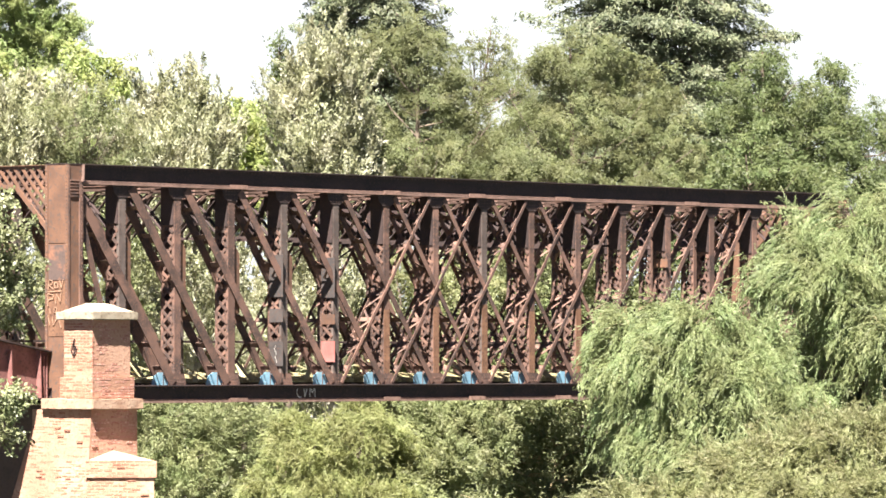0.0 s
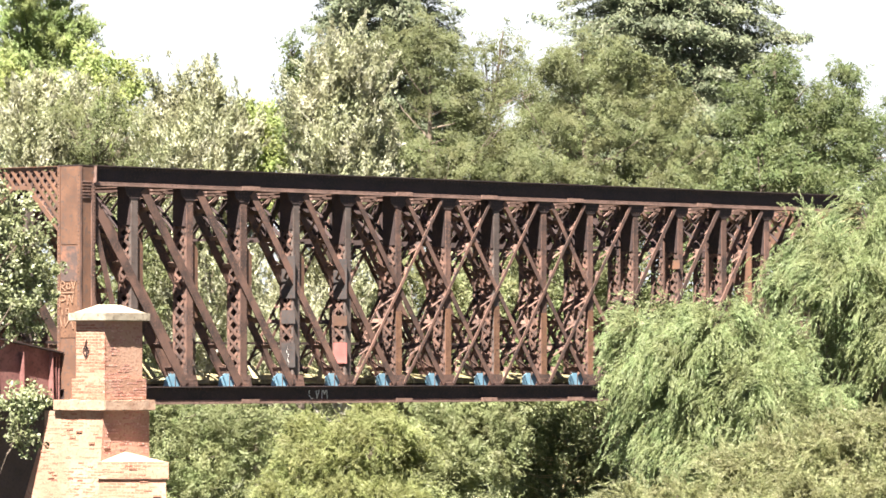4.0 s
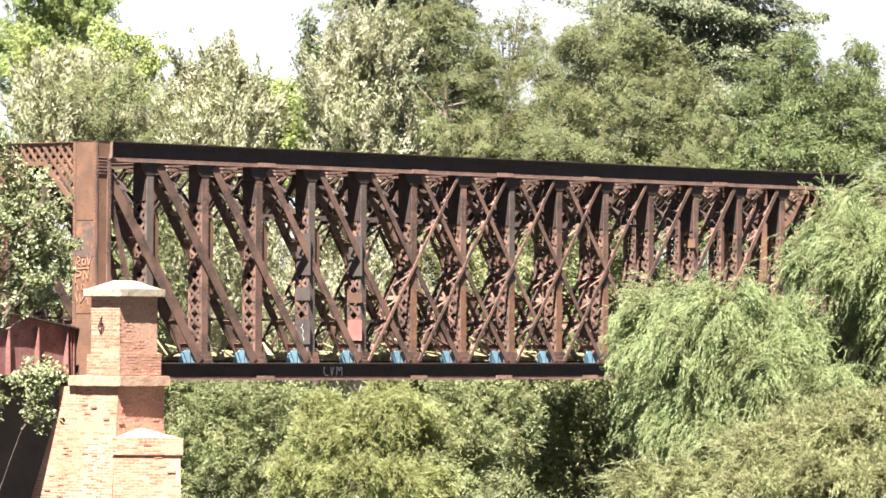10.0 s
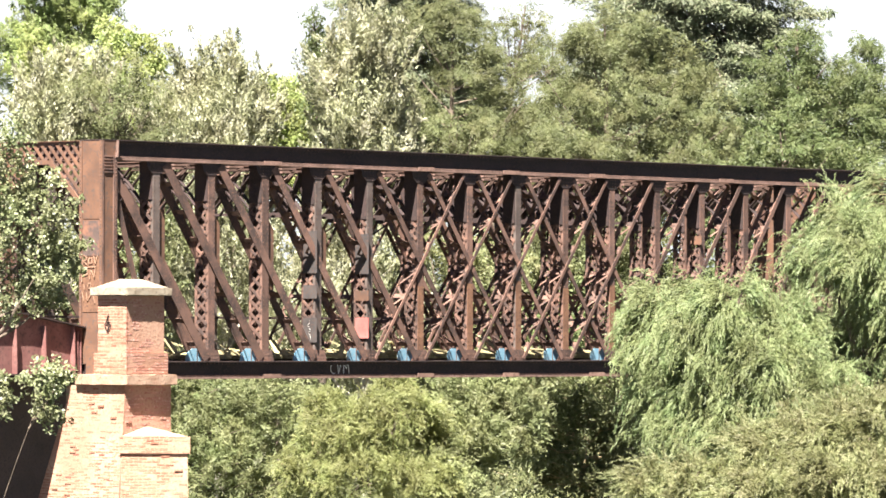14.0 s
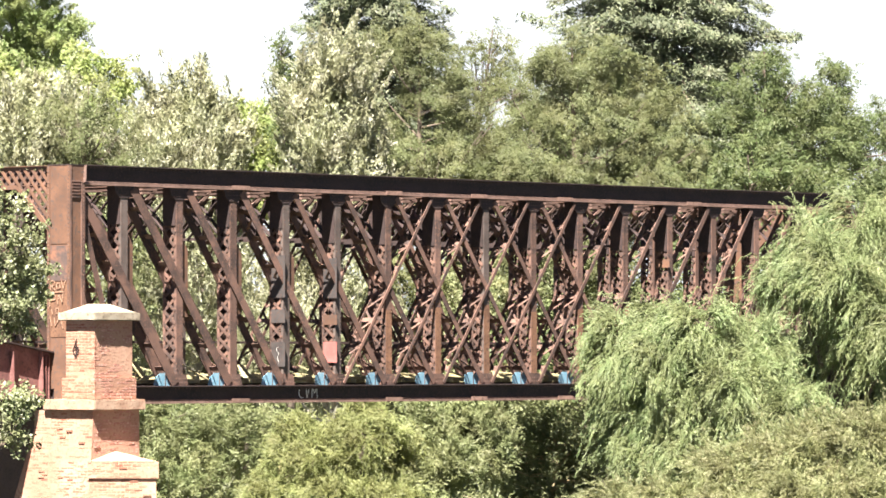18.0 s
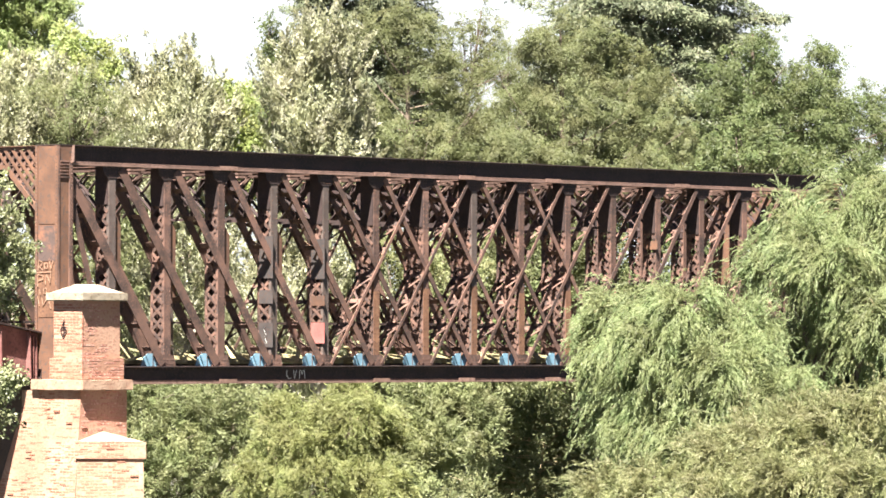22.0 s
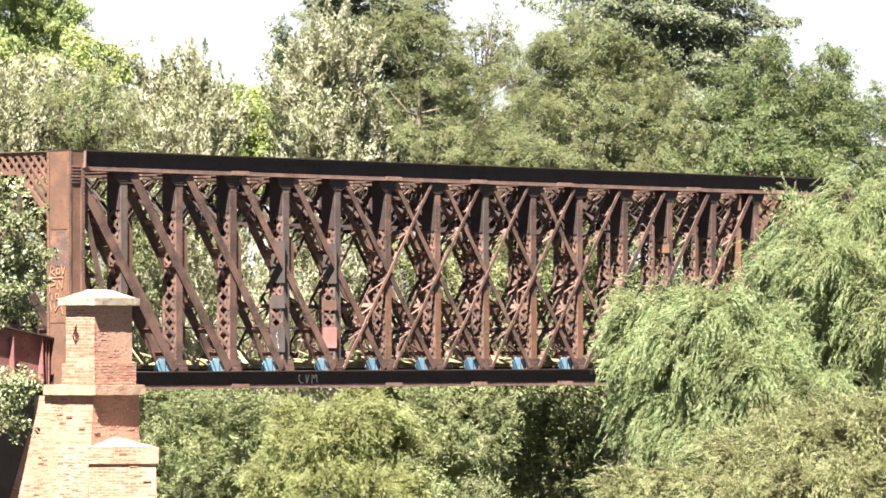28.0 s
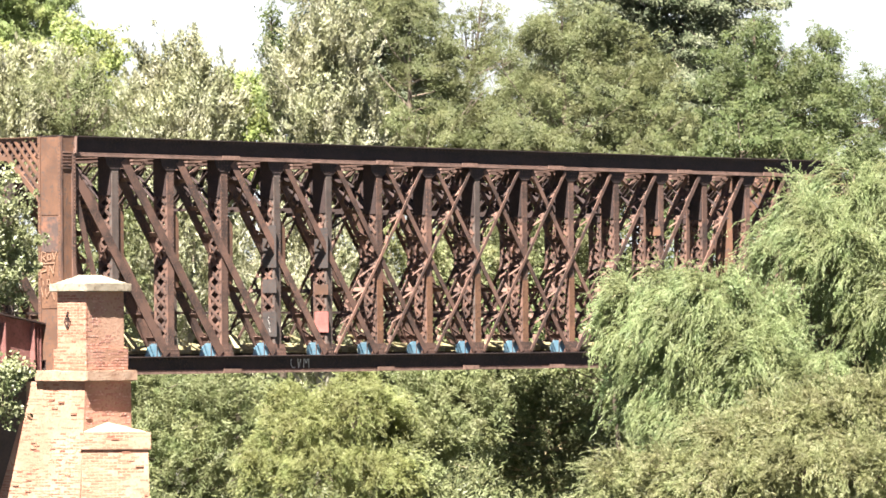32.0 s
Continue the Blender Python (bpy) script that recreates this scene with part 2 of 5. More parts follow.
def plate(bm, points, thick, normal):
    """A flat plate with the outline points, thickened along normal."""
    n = Vector(normal) * thick
    a = [bm.verts.new(Vector(p)) for p in points]
    b = [bm.verts.new(Vector(p) + n) for p in points]
    k = len(points)
    bm.faces.new(a[::-1])
    bm.faces.new(b)
    for i in range(k):
        bm.faces.new((a[i], a[(i + 1) % k], b[(i + 1) % k], b[i]))


def tube(bm, points, radii, sides=6):
    """A bent tapering limb through points."""
    rings = []
    for i, p in enumerate(points):
        d = (Vector(points[min(i + 1, len(points) - 1)]) - Vector(points[max(i - 1, 0)])).normalized()
        s = d.orthogonal().normalized()
        t = d.cross(s)
        rings.append([bm.verts.new(Vector(p) + (s * math.cos(k * math.tau / sides) + t * math.sin(k * math.tau / sides)) * radii[i]) for k in range(sides)])
    for r0, r1 in zip(rings, rings[1:]):
        for k in range(sides):
            bm.faces.new((r0[k], r0[(k + 1) % sides], r1[(k + 1) % sides], r1[k]))


def part(name, bm, material, parent=None, label=""):
    """Links a bmesh as one mesh object under a thing or a part."""
    bmesh.ops.recalc_face_normals(bm, faces=bm.faces)
    me = bpy.data.meshes.new(name)
    bm.to_mesh(me)
    bm.free()
    me.materials.append(material)
    ob = new(name, me)
    ob.parent = parent
    if label:
        ob["label"] = label
    return ob


def share(name, me, parent, m):
    """Another object on the same mesh."""
    ob = new(name, me)
    ob.parent = parent
    ob.matrix_local = m
    return ob


def shape(*jobs):
    """A bmesh made by several (function, arguments...) jobs."""
    bm = bmesh.new()
    for f, *args in jobs:
        f(bm, *args)
    return bm


def thing(name, label, category, at=(0, 0, 0), group="", kind=""):
    """The Empty at a thing's base."""
    ob = new(name)
    ob.location = at
    ob.empty_display_size = 0.2
    return tagged(ob, label, category, group, kind)

# ---- ground ----
def ground_sheet():
    bm = bmesh.new()
    ring = [0, 20, 45, 70, 95, 120, 150, 190, 240, 320, 450, 700, 1200, 2000]
    rows, sides = [], 48
    for r in ring:
        row = []
        for k in range(sides if r else 1):
            a = k * math.tau / sides
            x, y = 5 + r * math.cos(a), r * math.sin(a)
            z = noise.noise((x * 0.03, y * 0.03, 0)) * 0.7
            near = math.hypot(x + 107, y + 106)
            z += 6.0 * max(0.0, 1 - near / 55) ** 0.6
            row.append(bm.verts.new((x, y, z)))
        rows.append(row)
    for k in range(sides):
        bm.faces.new((rows[0][0], rows[1][k], rows[1][(k + 1) % sides]))
    for r0, r1 in zip(rows[1:], rows[2:]):
        for k in range(sides):
            bm.faces.new((r0[k], r1[k], r1[(k + 1) % sides], r0[(k + 1) % sides]))
    tagged(part("ground", bm, SOIL), "river bank soil, coloured near black to cut bounced light", "ground", kind="structure")


ground_sheet()

# ---- the bridge ----
BED = 7.0          # underside of the trusses
PANEL = 2.3027
PANELS = 16
HIGH = 6.8145      # height of a truss over all
DEEP = 0.54        # front web to rear web of a truss
FAR = 4.25         # far truss behind the near one
TOP = HIGH - 0.565
LOW = 0.5


def chord(truss, z0, z1, name, y):
    """A built-up chord: two webs, cover plates that stand out, edge angles and splice plates."""
    end = PANELS * PANEL + 0.4
    # the webs' shade under the cover plate is also put into their colour
    body = part(name, shape((slab, 0.56, y + 0.0, z0 + 0.03, end, y + 0.03, z1 - 0.03), (slab, 0.56, y + DEEP - 0.03, z0 + 0.03, end, y + DEEP, z1 - 0.03)), RUST_DARK_SHADE, truss, "rusted riveted iron chord, shade put into its dark colour")
    part("cover_plate", shape((slab, 0.56, y - 0.125, z1 - 0.03, end, y + DEEP + 0.06, z1)), RUST_DARK_SHADE, body)
    part("flange", shape((slab, 0.56, y - 0.06, z0, end, y + DEEP + 0.06, z0 + 0.03)), RUST_LIP, body)
    part("edge_angle", shape((slab, 0.56, y - 0.03, z0 + 0.03, end, y - 0.0, z0 + 0.1), (slab, 0.56, y - 0.078, z0 - 0.012, end, y - 0.06, z0 + 0.05)), RUST_LIP, body, "rusted edge angle, sunlight put into its lighter colour")
    part("upper_angle", shape((slab, 0.56, y - 0.02, z1 - 0.12, end, y, z1 - 0.03)), RUST_DARK_SHADE, body)
    for x in (6.75, 13.6, 17.6, 21.8, 28.4, 33.0):
        part("splice_plate", shape((slab, x, y - 0.096, z0 + 0.0, x + 0.75, y - 0.078, z0 + 0.12)), RUST_PALE, body, "pale rusted splice plate")
    if y == 0.0:
        for k in range(int((end - 0.7) / 0.16)):
            x = 0.65 + k * 0.16
            rivets(RIVETS, [(x, y - 0.03, z0 + 0.07), (x + 0.08, y - 0.02, z1 - 0.075)], (0, -1, 0), 0.02)
    return body


def lacing(bm, x, y0, y1, z0, z1, pitch, wide):
    """Crossed flat bars on the face at x between y0 and y1."""
    count = max(1, round((z1 - z0) / pitch))
    h = (z1 - z0) / count
    for k in range(count):
        a = z0 + k * h
        bar(bm, (x, y0, a), (x, y1, a + h), wide, 0.012, (1, 0, 0))
        bar(bm, (x + 0.014, y0, a + h), (x + 0.014, y1, a), wide, 0.012, (1, 0, 0))


def lace_mesh(s):
    h = (TOP - 0.5 - LOW) / 14
    bm = bmesh.new()
    bar(bm, (0, 0.05 - DEEP / 2, -s * h / 2), (0, DEEP / 2 - 0.05, s * h / 2), 0.092, 0.012, (1, 0, 0))
    bmesh.ops.recalc_face_normals(bm, faces=bm.faces)
    me = bpy.data.meshes.new("lacing_bar")
    bm.to_mesh(me)
    bm.free()
    me.materials.append(RUST)
    return me


LACE_UP, LACE_DOWN = lace_mesh(1), lace_mesh(-1)


def post(truss, i, y, front):
    x = i * PANEL
    half = 0.14 if i < 5 else 0.125
    body = part("post", shape(
        (slab, x - half, y, LOW, x + half, y + 0.02, TOP), (slab, x - half, y + 0.02, LOW, x - half + 0.02, y + 0.1, TOP),
        (slab, x + half - 0.02, y + 0.02, LOW, x + half, y + 0.1, TOP)), IRON_GREY if i in (1, 4, 5, 8) else RUST, truss, "laced iron post with riveted flanges")
    part("rear_flange", shape((slab, x - half, y + DEEP - 0.02, LOW, x + half, y + DEEP, TOP), (slab, x - half, y + DEEP - 0.1, LOW, x - half + 0.02, y + DEEP - 0.02, TOP)), RUST, body)
    for side, dx in (("near", -half - 0.008), ("off", half - 0.008)):
        if front and side == "near" and 1 <= i <= 10:
            z, h = LOW + 0.3, (TOP - 0.5 - LOW) / 14
            for k in range(14):
                share("lacing_bar", LACE_UP, body, pose(x + dx, y + DEEP / 2, z + (k + 0.5) * h))
                share("lacing_bar", LACE_DOWN, body, pose(x + dx + 0.014, y + DEEP / 2, z + (k + 0.5) * h))
        else:
            bm = bmesh.new()
            lacing(bm, x + dx, y + 0.05, y + DEEP - 0.05, LOW + 0.3, TOP - 0.2, 0.37, 0.092)
            tagged(part("lacing", bm, RUST, body), kind="stuff")
    # head plates coloured for shade; those on far posts added to widen it
    if front or i >= 4:
        part("head_plate", shape((slab, x - half - 0.03, y + 0.02, TOP - (1.1 if i < 5 else 1.5), x - half - 0.016, y + DEEP - 0.02, TOP)), RUST_DARK_SHADE, body, "head plate, the shade at the post head in its colour")
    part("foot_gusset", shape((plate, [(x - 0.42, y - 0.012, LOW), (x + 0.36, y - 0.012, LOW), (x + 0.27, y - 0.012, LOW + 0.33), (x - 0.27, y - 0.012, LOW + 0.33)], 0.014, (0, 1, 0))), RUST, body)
    # the shade under the chord is put into the head gusset's colour
    part("head_gusset", shape((plate, [(x - 0.42, y - 0.012, TOP), (x + 0.42, y - 0.012, TOP), (x + 0.34, y - 0.012, TOP - 0.24), (x + 0.18, y - 0.012, TOP - 0.35), (x - 0.2, y - 0.012, TOP - 0.35), (x - 0.36, y - 0.012, TOP - 0.22)], 0.014, (0, 1, 0))), RUST_DARK_SHADE, body)
    if front and 6 <= i <= 12:
        part("lower_flange", shape((slab, x - half - 0.01, y - 0.006, LOW + 0.3, x + half + 0.01, y, 2.75 + 0.1 * (i % 3))), RUST_BRIGHT, body, "orange rusted lower flange plate")
    if front:
        bm = RIVETS
        for k in range(40):
            z = LOW + 0.35 + k * 0.13
            if z < TOP - 0.1:
                rivets(bm, [(x - half + 0.045, y - 0.007, z), (x + half - 0.045, y - 0.007, z)], (0, -1, 0), 0.013)
        rivets(bm, [(x - 0.22 + 0.11 * a, y - 0.013, LOW + 0.08 + 0.11 * c) for a in range(5) for c in range(2)], (0, -1, 0), 0.02)
        rivets(bm, [(x - 0.25 + 0.125 * a, y - 0.013, TOP - 0.07 - 0.1 * c) for a in range(5) for c in range(3)], (0, -1, 0), 0.02)
    blue = front and 2 <= i <= 10
    part("rear_foot_gusset", shape((plate, [(x - (0.62 if i < 5 else 0.52), y + DEEP - 0.09, LOW), (x + 0.3, y + DEEP - 0.09, LOW), (x + 0.1, y + DEEP - 0.09, LOW + 0.37), (x - 0.34, y + DEEP - 0.09, LOW + 0.37), (x - 0.54, y + DEEP - 0.09, LOW + 0.24)], 0.014, (0, 1, 0))), BLUE_PAINT if blue else RUST, body, "blue painted gusset plate" if blue else "")
    return body


def tie(truss, i, j, y, wide):
    """A pair of diagonal flats from the top of post i to the foot of post j, with tie plates between."""
    s = 1 if j > i else -1
    a, b = Vector((i * PANEL + s * 0.34, 0, TOP - 0.08)), Vector((j * PANEL - s * 0.2, 0, LOW + 0.05))
    lift = -0.02 if s > 0 else -0.045
    body = part("diagonal", shape((bar, a + Vector((0, y + lift, 0)), b + Vector((0, y + lift, 0)), wide, 0.024), (bar, a + Vector((0, y + lift + 0.04, 0)) + Vector((wide * 0.4, 0, 0)), b + Vector((0, y + lift + 0.04, 0)) + Vector((wide * 0.4, 0, 0)), 0.02, 0.08)), RUST, truss, "slanting flat iron tie")
    part("rear_bar", shape((bar, a + Vector((0, y + DEEP - 0.04 + lift, 0)), b + Vector((0, y + DEEP - 0.04 + lift, 0)), wide, 0.024)), RUST, body)
    d = (b - a).normalized()
    up = Vector((d.z * s, 0, -d.x * s)) * -1
    # on wide ties the plates' lighter rust stands for sun on them
    for f in (0.1, 0.24, 0.38, 0.52, 0.66, 0.8, 0.92):
        c = a.lerp(b, f) + Vector((0, y + DEEP / 2, 0))
        part("tie_plate", shape((bar, c - Vector((0, DEEP / 2 - 0.03, 0)), c + Vector((0, DEEP / 2 - 0.03, 0)), 0.15, 0.012, up)), RUST_LIP if wide > 0.25 else RUST, body, "rusted tie plate")
    if wide < 0.25:
        # the lighter ties are laced in zigzag between their two flats
        bm = bmesh.new()
        q0, q1, cells = Vector((0, y + 0.03, 0)), Vector((0, y + DEEP - 0.03, 0)), 13
        for k in range(cells):
            lo, hi = a.lerp(b, 0.06 + 0.88 * k / cells), a.lerp(b, 0.06 + 0.88 * (k + 1) / cells)
            bar(bm, lo + (q0 if k % 2 else q1), hi + (q1 if k % 2 else q0), 0.07, 0.012, up)
        tagged(part("lacing", bm, RUST, body), kind="stuff")
    return body


def truss_side(bridge, y, front):
    chord(bridge, TOP, HIGH, "top_chord", y)
    chord(bridge, 0.0, LOW, "bottom_chord", y)
    for i in range(1, PANELS):
        post(bridge, i, y, front)
    widths = [0.31, 0.3, 0.27, 0.24, 0.21, 0.18, 0.16, 0.15, 0.15, 0.15]
    for k, w in enumerate(widths):
        tie(bridge, k, k + 2, y, w)
        tie(bridge, PANELS - k, PANELS - k - 2, y, min(w, 0.24) * 0.64)
    tie(bridge, 0, 1, y, 0.2)
    tie(bridge, PANELS, PANELS - 1, y, 0.26)


def cross_frame(bridge, i):
    """The strut between the two trusses at a post's head, with crossed flat braces under it."""
    x, y0, y1 = i * PANEL, DEEP, FAR
    z1, z0 = TOP + 0.1, TOP - 0.16
    body = part("sway_strut", shape((slab, x - 0.1, y0, z1 - 0.02, x + 0.1, y1, z1), (slab, x - 0.01, y0, z1 - 0.08, x + 0.01, y1, z1 - 0.02),
        (slab, x - 0.1, y0, z0, x + 0.1, y1, z0 + 0.02)), RUST, bridge, "rusted sway strut between the trusses")
    up = (0, 0, 1)
    # knees and braces carry the shade under the strut in their colour
    for y, d in ((y0, 1), (y1, -1)):
        part("knee", shape((bar, (x, y, z0 - 1.05), (x, y + d * 1.05, z0), 0.12, 0.03, up)), RUST_DARK_SHADE, body, "flat knee brace")
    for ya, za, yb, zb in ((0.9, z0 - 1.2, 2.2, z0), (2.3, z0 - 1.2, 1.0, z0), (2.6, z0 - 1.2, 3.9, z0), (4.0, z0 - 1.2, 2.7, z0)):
        part("cross_brace", shape((bar, (x - 0.02, ya, za), (x - 0.02, yb, zb), 0.1 if i < 5 else 0.16, 0.03, up)), RUST_DARK_SHADE, body, "flat cross brace, shade in its dark colour")
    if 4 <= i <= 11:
        # close zigzag of flat bars, added to deepen the middle frames' shade
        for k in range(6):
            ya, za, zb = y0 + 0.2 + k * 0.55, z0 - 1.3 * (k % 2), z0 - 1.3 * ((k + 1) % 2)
            part("web_bar", shape((bar, (x + 0.04, ya, za), (x + 0.04, ya + 0.55, zb), 0.2, 0.03, (1, 0, 0) if k % 2 else up)), RUST_DARK_SHADE, body, "flat web bar, added to darken the frame")
        part("lower_strut", shape((bar, (x, y0, z0 - 1.2), (x, y1, z0 - 1.2), 0.05, 0.08, up)), RUST_DARK_SHADE, body)
    if i < PANELS - 1:
        # a small vee hangs under the chord in each panel, with two short rails over it
        # their paler rust stands for the sunlight on them
        vee = ((1.25, 0.1, 1.66, 0.45), (1.66, 0.45, 2.12, 0.1), (1.58, 0.05, 2.2, 0.05), (1.58, 0.15, 2.1, 0.15))
        for k, (xa, da, xb, db) in enumerate(vee):
            part("vee_brace" if k < 2 else "rail", shape((bar, (x + xa, 0.86, TOP - da), (x + xb, 0.86, TOP - db), 0.1 if k < 2 else 0.05, 0.12)), RUST_PALE if k == 0 else RUST_LIP, body, "rusted brace bar, sunlight put into its pale colour")
    # lateral braces added over the frames to cast shade on the truss heads
    for ya, yb, z in ((y0, y1, TOP + 0.36), (y1, y0, TOP + 0.3)):
        part("lateral_brace", shape((bar, (x, ya, z), (x + PANEL, yb, z), 0.16, 0.02, (0, 0, 1))), RUST_DARK_SHADE, body)


def rivets(bm, spots, normal, r=0.02):
    n = Vector(normal)
    s = n.orthogonal().normalized()
    t = n.cross(s)
    for p in spots:
        p = Vector(p)
        ring = [bm.verts.new(p + (s * math.cos(k * math.tau / 5) + t * math.sin(k * math.tau / 5)) * r) for k in range(5)]
        tip = bm.verts.new(p + n * r * 0.8)
        for k in range(5):
            bm.faces.new((ring[k], ring[(k + 1) % 5], tip))


def end_post(bridge, x, y0, y1, s):
    """The broad riveted post at a truss's end; s is the direction into the span."""
    a, b = sorted((x, x + s * 0.56))
    body = part("end_post", shape((slab, a, y0, 0.0, b, y1, HIGH - 0.03)), RUST_ORANGE, bridge, "broad riveted box post, orange rust")
    part("post_cap", shape((slab, a - 0.01, y0 - 0.01, HIGH - 0.03, b + 0.01, y1 + 0.01, HIGH)), RUST_DARK_SHADE, body)
    out = x - s * 0.012
    part("web_plate", shape((slab, min(out, x), y0 + 0.12, 4.55, max(out, x), y1 - 0.12, HIGH - 0.06)), RUST_ORANGE, body)
    part("web_plate", shape((slab, min(out, x), y0 + 0.12, 1.9, max(out, x), y1 - 0.12, 3.47)), RUST_BRIGHT, body, "bright orange rusted web plate")
    part("web_plate", shape((slab, min(out, x), y0 + 0.12, 3.5, max(out, x), y1 - 0.12, 4.5)), IRON_BLOTCHED, body, "grey weathered web plate with orange rust")
    for ya, yb in ((y0, y0 + 0.1), (y1 - 0.1, y1)):
        e = x - s * 0.03
        part("edge_angle", shape((slab, min(e, x), ya, 0.0, max(e, x), yb, HIGH - 0.04)), RUST_ORANGE, body)
    bm = RIVETS
    for k in range(62):
        z = 0.2 + k * 0.105
        rivets(bm, [(x - s * 0.03, y0 + 0.05, z), (x - s * 0.03, y1 - 0.05, z)], (-s, 0, 0), 0.024)
        rivets(bm, [(x + s * 0.5, y0 - 0.036, z)], (0, -1, 0), 0.022)
    part("corner_angle", shape((slab, min(x + s * 0.42, x + s * 0.56), y0 - 0.035, 0.0, max(x + s * 0.42, x + s * 0.56), y0, HIGH - 0.5),
        (slab, min(x, x + s * 0.05), y0 - 0.02, 0.0, max(x, x + s * 0.05), y0, HIGH - 0.04)), RUST, body)
    part("wing_plate", shape((plate, [(x + s * 0.5, y0 - 0.1, HIGH - 0.5), (x + s * 0.56, y0 - 0.1, HIGH - 0.5), (x + s * 0.56, y0 - 0.1, HIGH - 0.02)], 0.1, (0, 1, 0))), RUST_LIP, body)
    for k in range(6):
        z = HIGH - 0.95 + k * 0.09
        part("rung", shape((slab, min(x + s * 0.06, x + s * 0.42), y0 - 0.03, z, max(x + s * 0.06, x + s * 0.42), y0, z + 0.04)), RUST, body)
    return body


def portal(bridge, x):
    """A lattice girder over the track with lattice knees in one web."""
    y0, y1 = 0.8, FAR - 0.3
    z1, z0, drop, run = HIGH - 0.02, HIGH - 0.62, 1.2, 1.25

    def floor_at(y):
        return z0 - drop * max(0.0, 1 - min(y - y0, y1 - y) / run)

    body = part("portal_girder", shape((slab, x + 0.02, y0, z1 - 0.09, x + 0.09, y1, z1), (slab, x - 0.02, y0, z1 - 0.02, x + 0.3, y1, z1)), RUST_ORANGE, bridge, "lattice portal girder, orange rust")
    part("bottom_edge", shape((bar, (x + 0.05, y0 + run, z0), (x + 0.05, y1 - run, z0), 0.12, 0.06, (1, 0, 0))), RUST_ORANGE, body)
    for y, d in ((y0, 1), (y1, -1)):
        part("knee_edge", shape((bar, (x + 0.05, y, z0 - drop), (x + 0.05, y + d * run, z0), 0.14, 0.07, (1, 0, 0))), RUST_ORANGE, body, "sloping knee edge")
    for slope, dx in ((1.1, 0.04), (-1.1, 0.066)):
        bm = bmesh.new()
        c = y0 - 3.0
        while c < y1 + 3.0:
            inside = [y0 + 0.02 * k for k in range(int((y1 - y0) / 0.02)) if floor_at(y0 + 0.02 * k) <= z1 - 0.05 + slope * (y0 + 0.02 * k - c) <= z1 - 0.05]
            if len(inside) > 4:
                bar(bm, (x + dx, inside[0], z1 - 0.05 + slope * (inside[0] - c)), (x + dx, inside[-1], z1 - 0.05 + slope * (inside[-1] - c)), 0.1, 0.014, (1, 0, 0))
            c += 0.31
        part("lattice", bm, RUST_ORANGE if slope > 0 else RUST, body, "crossed flat lattice bars")


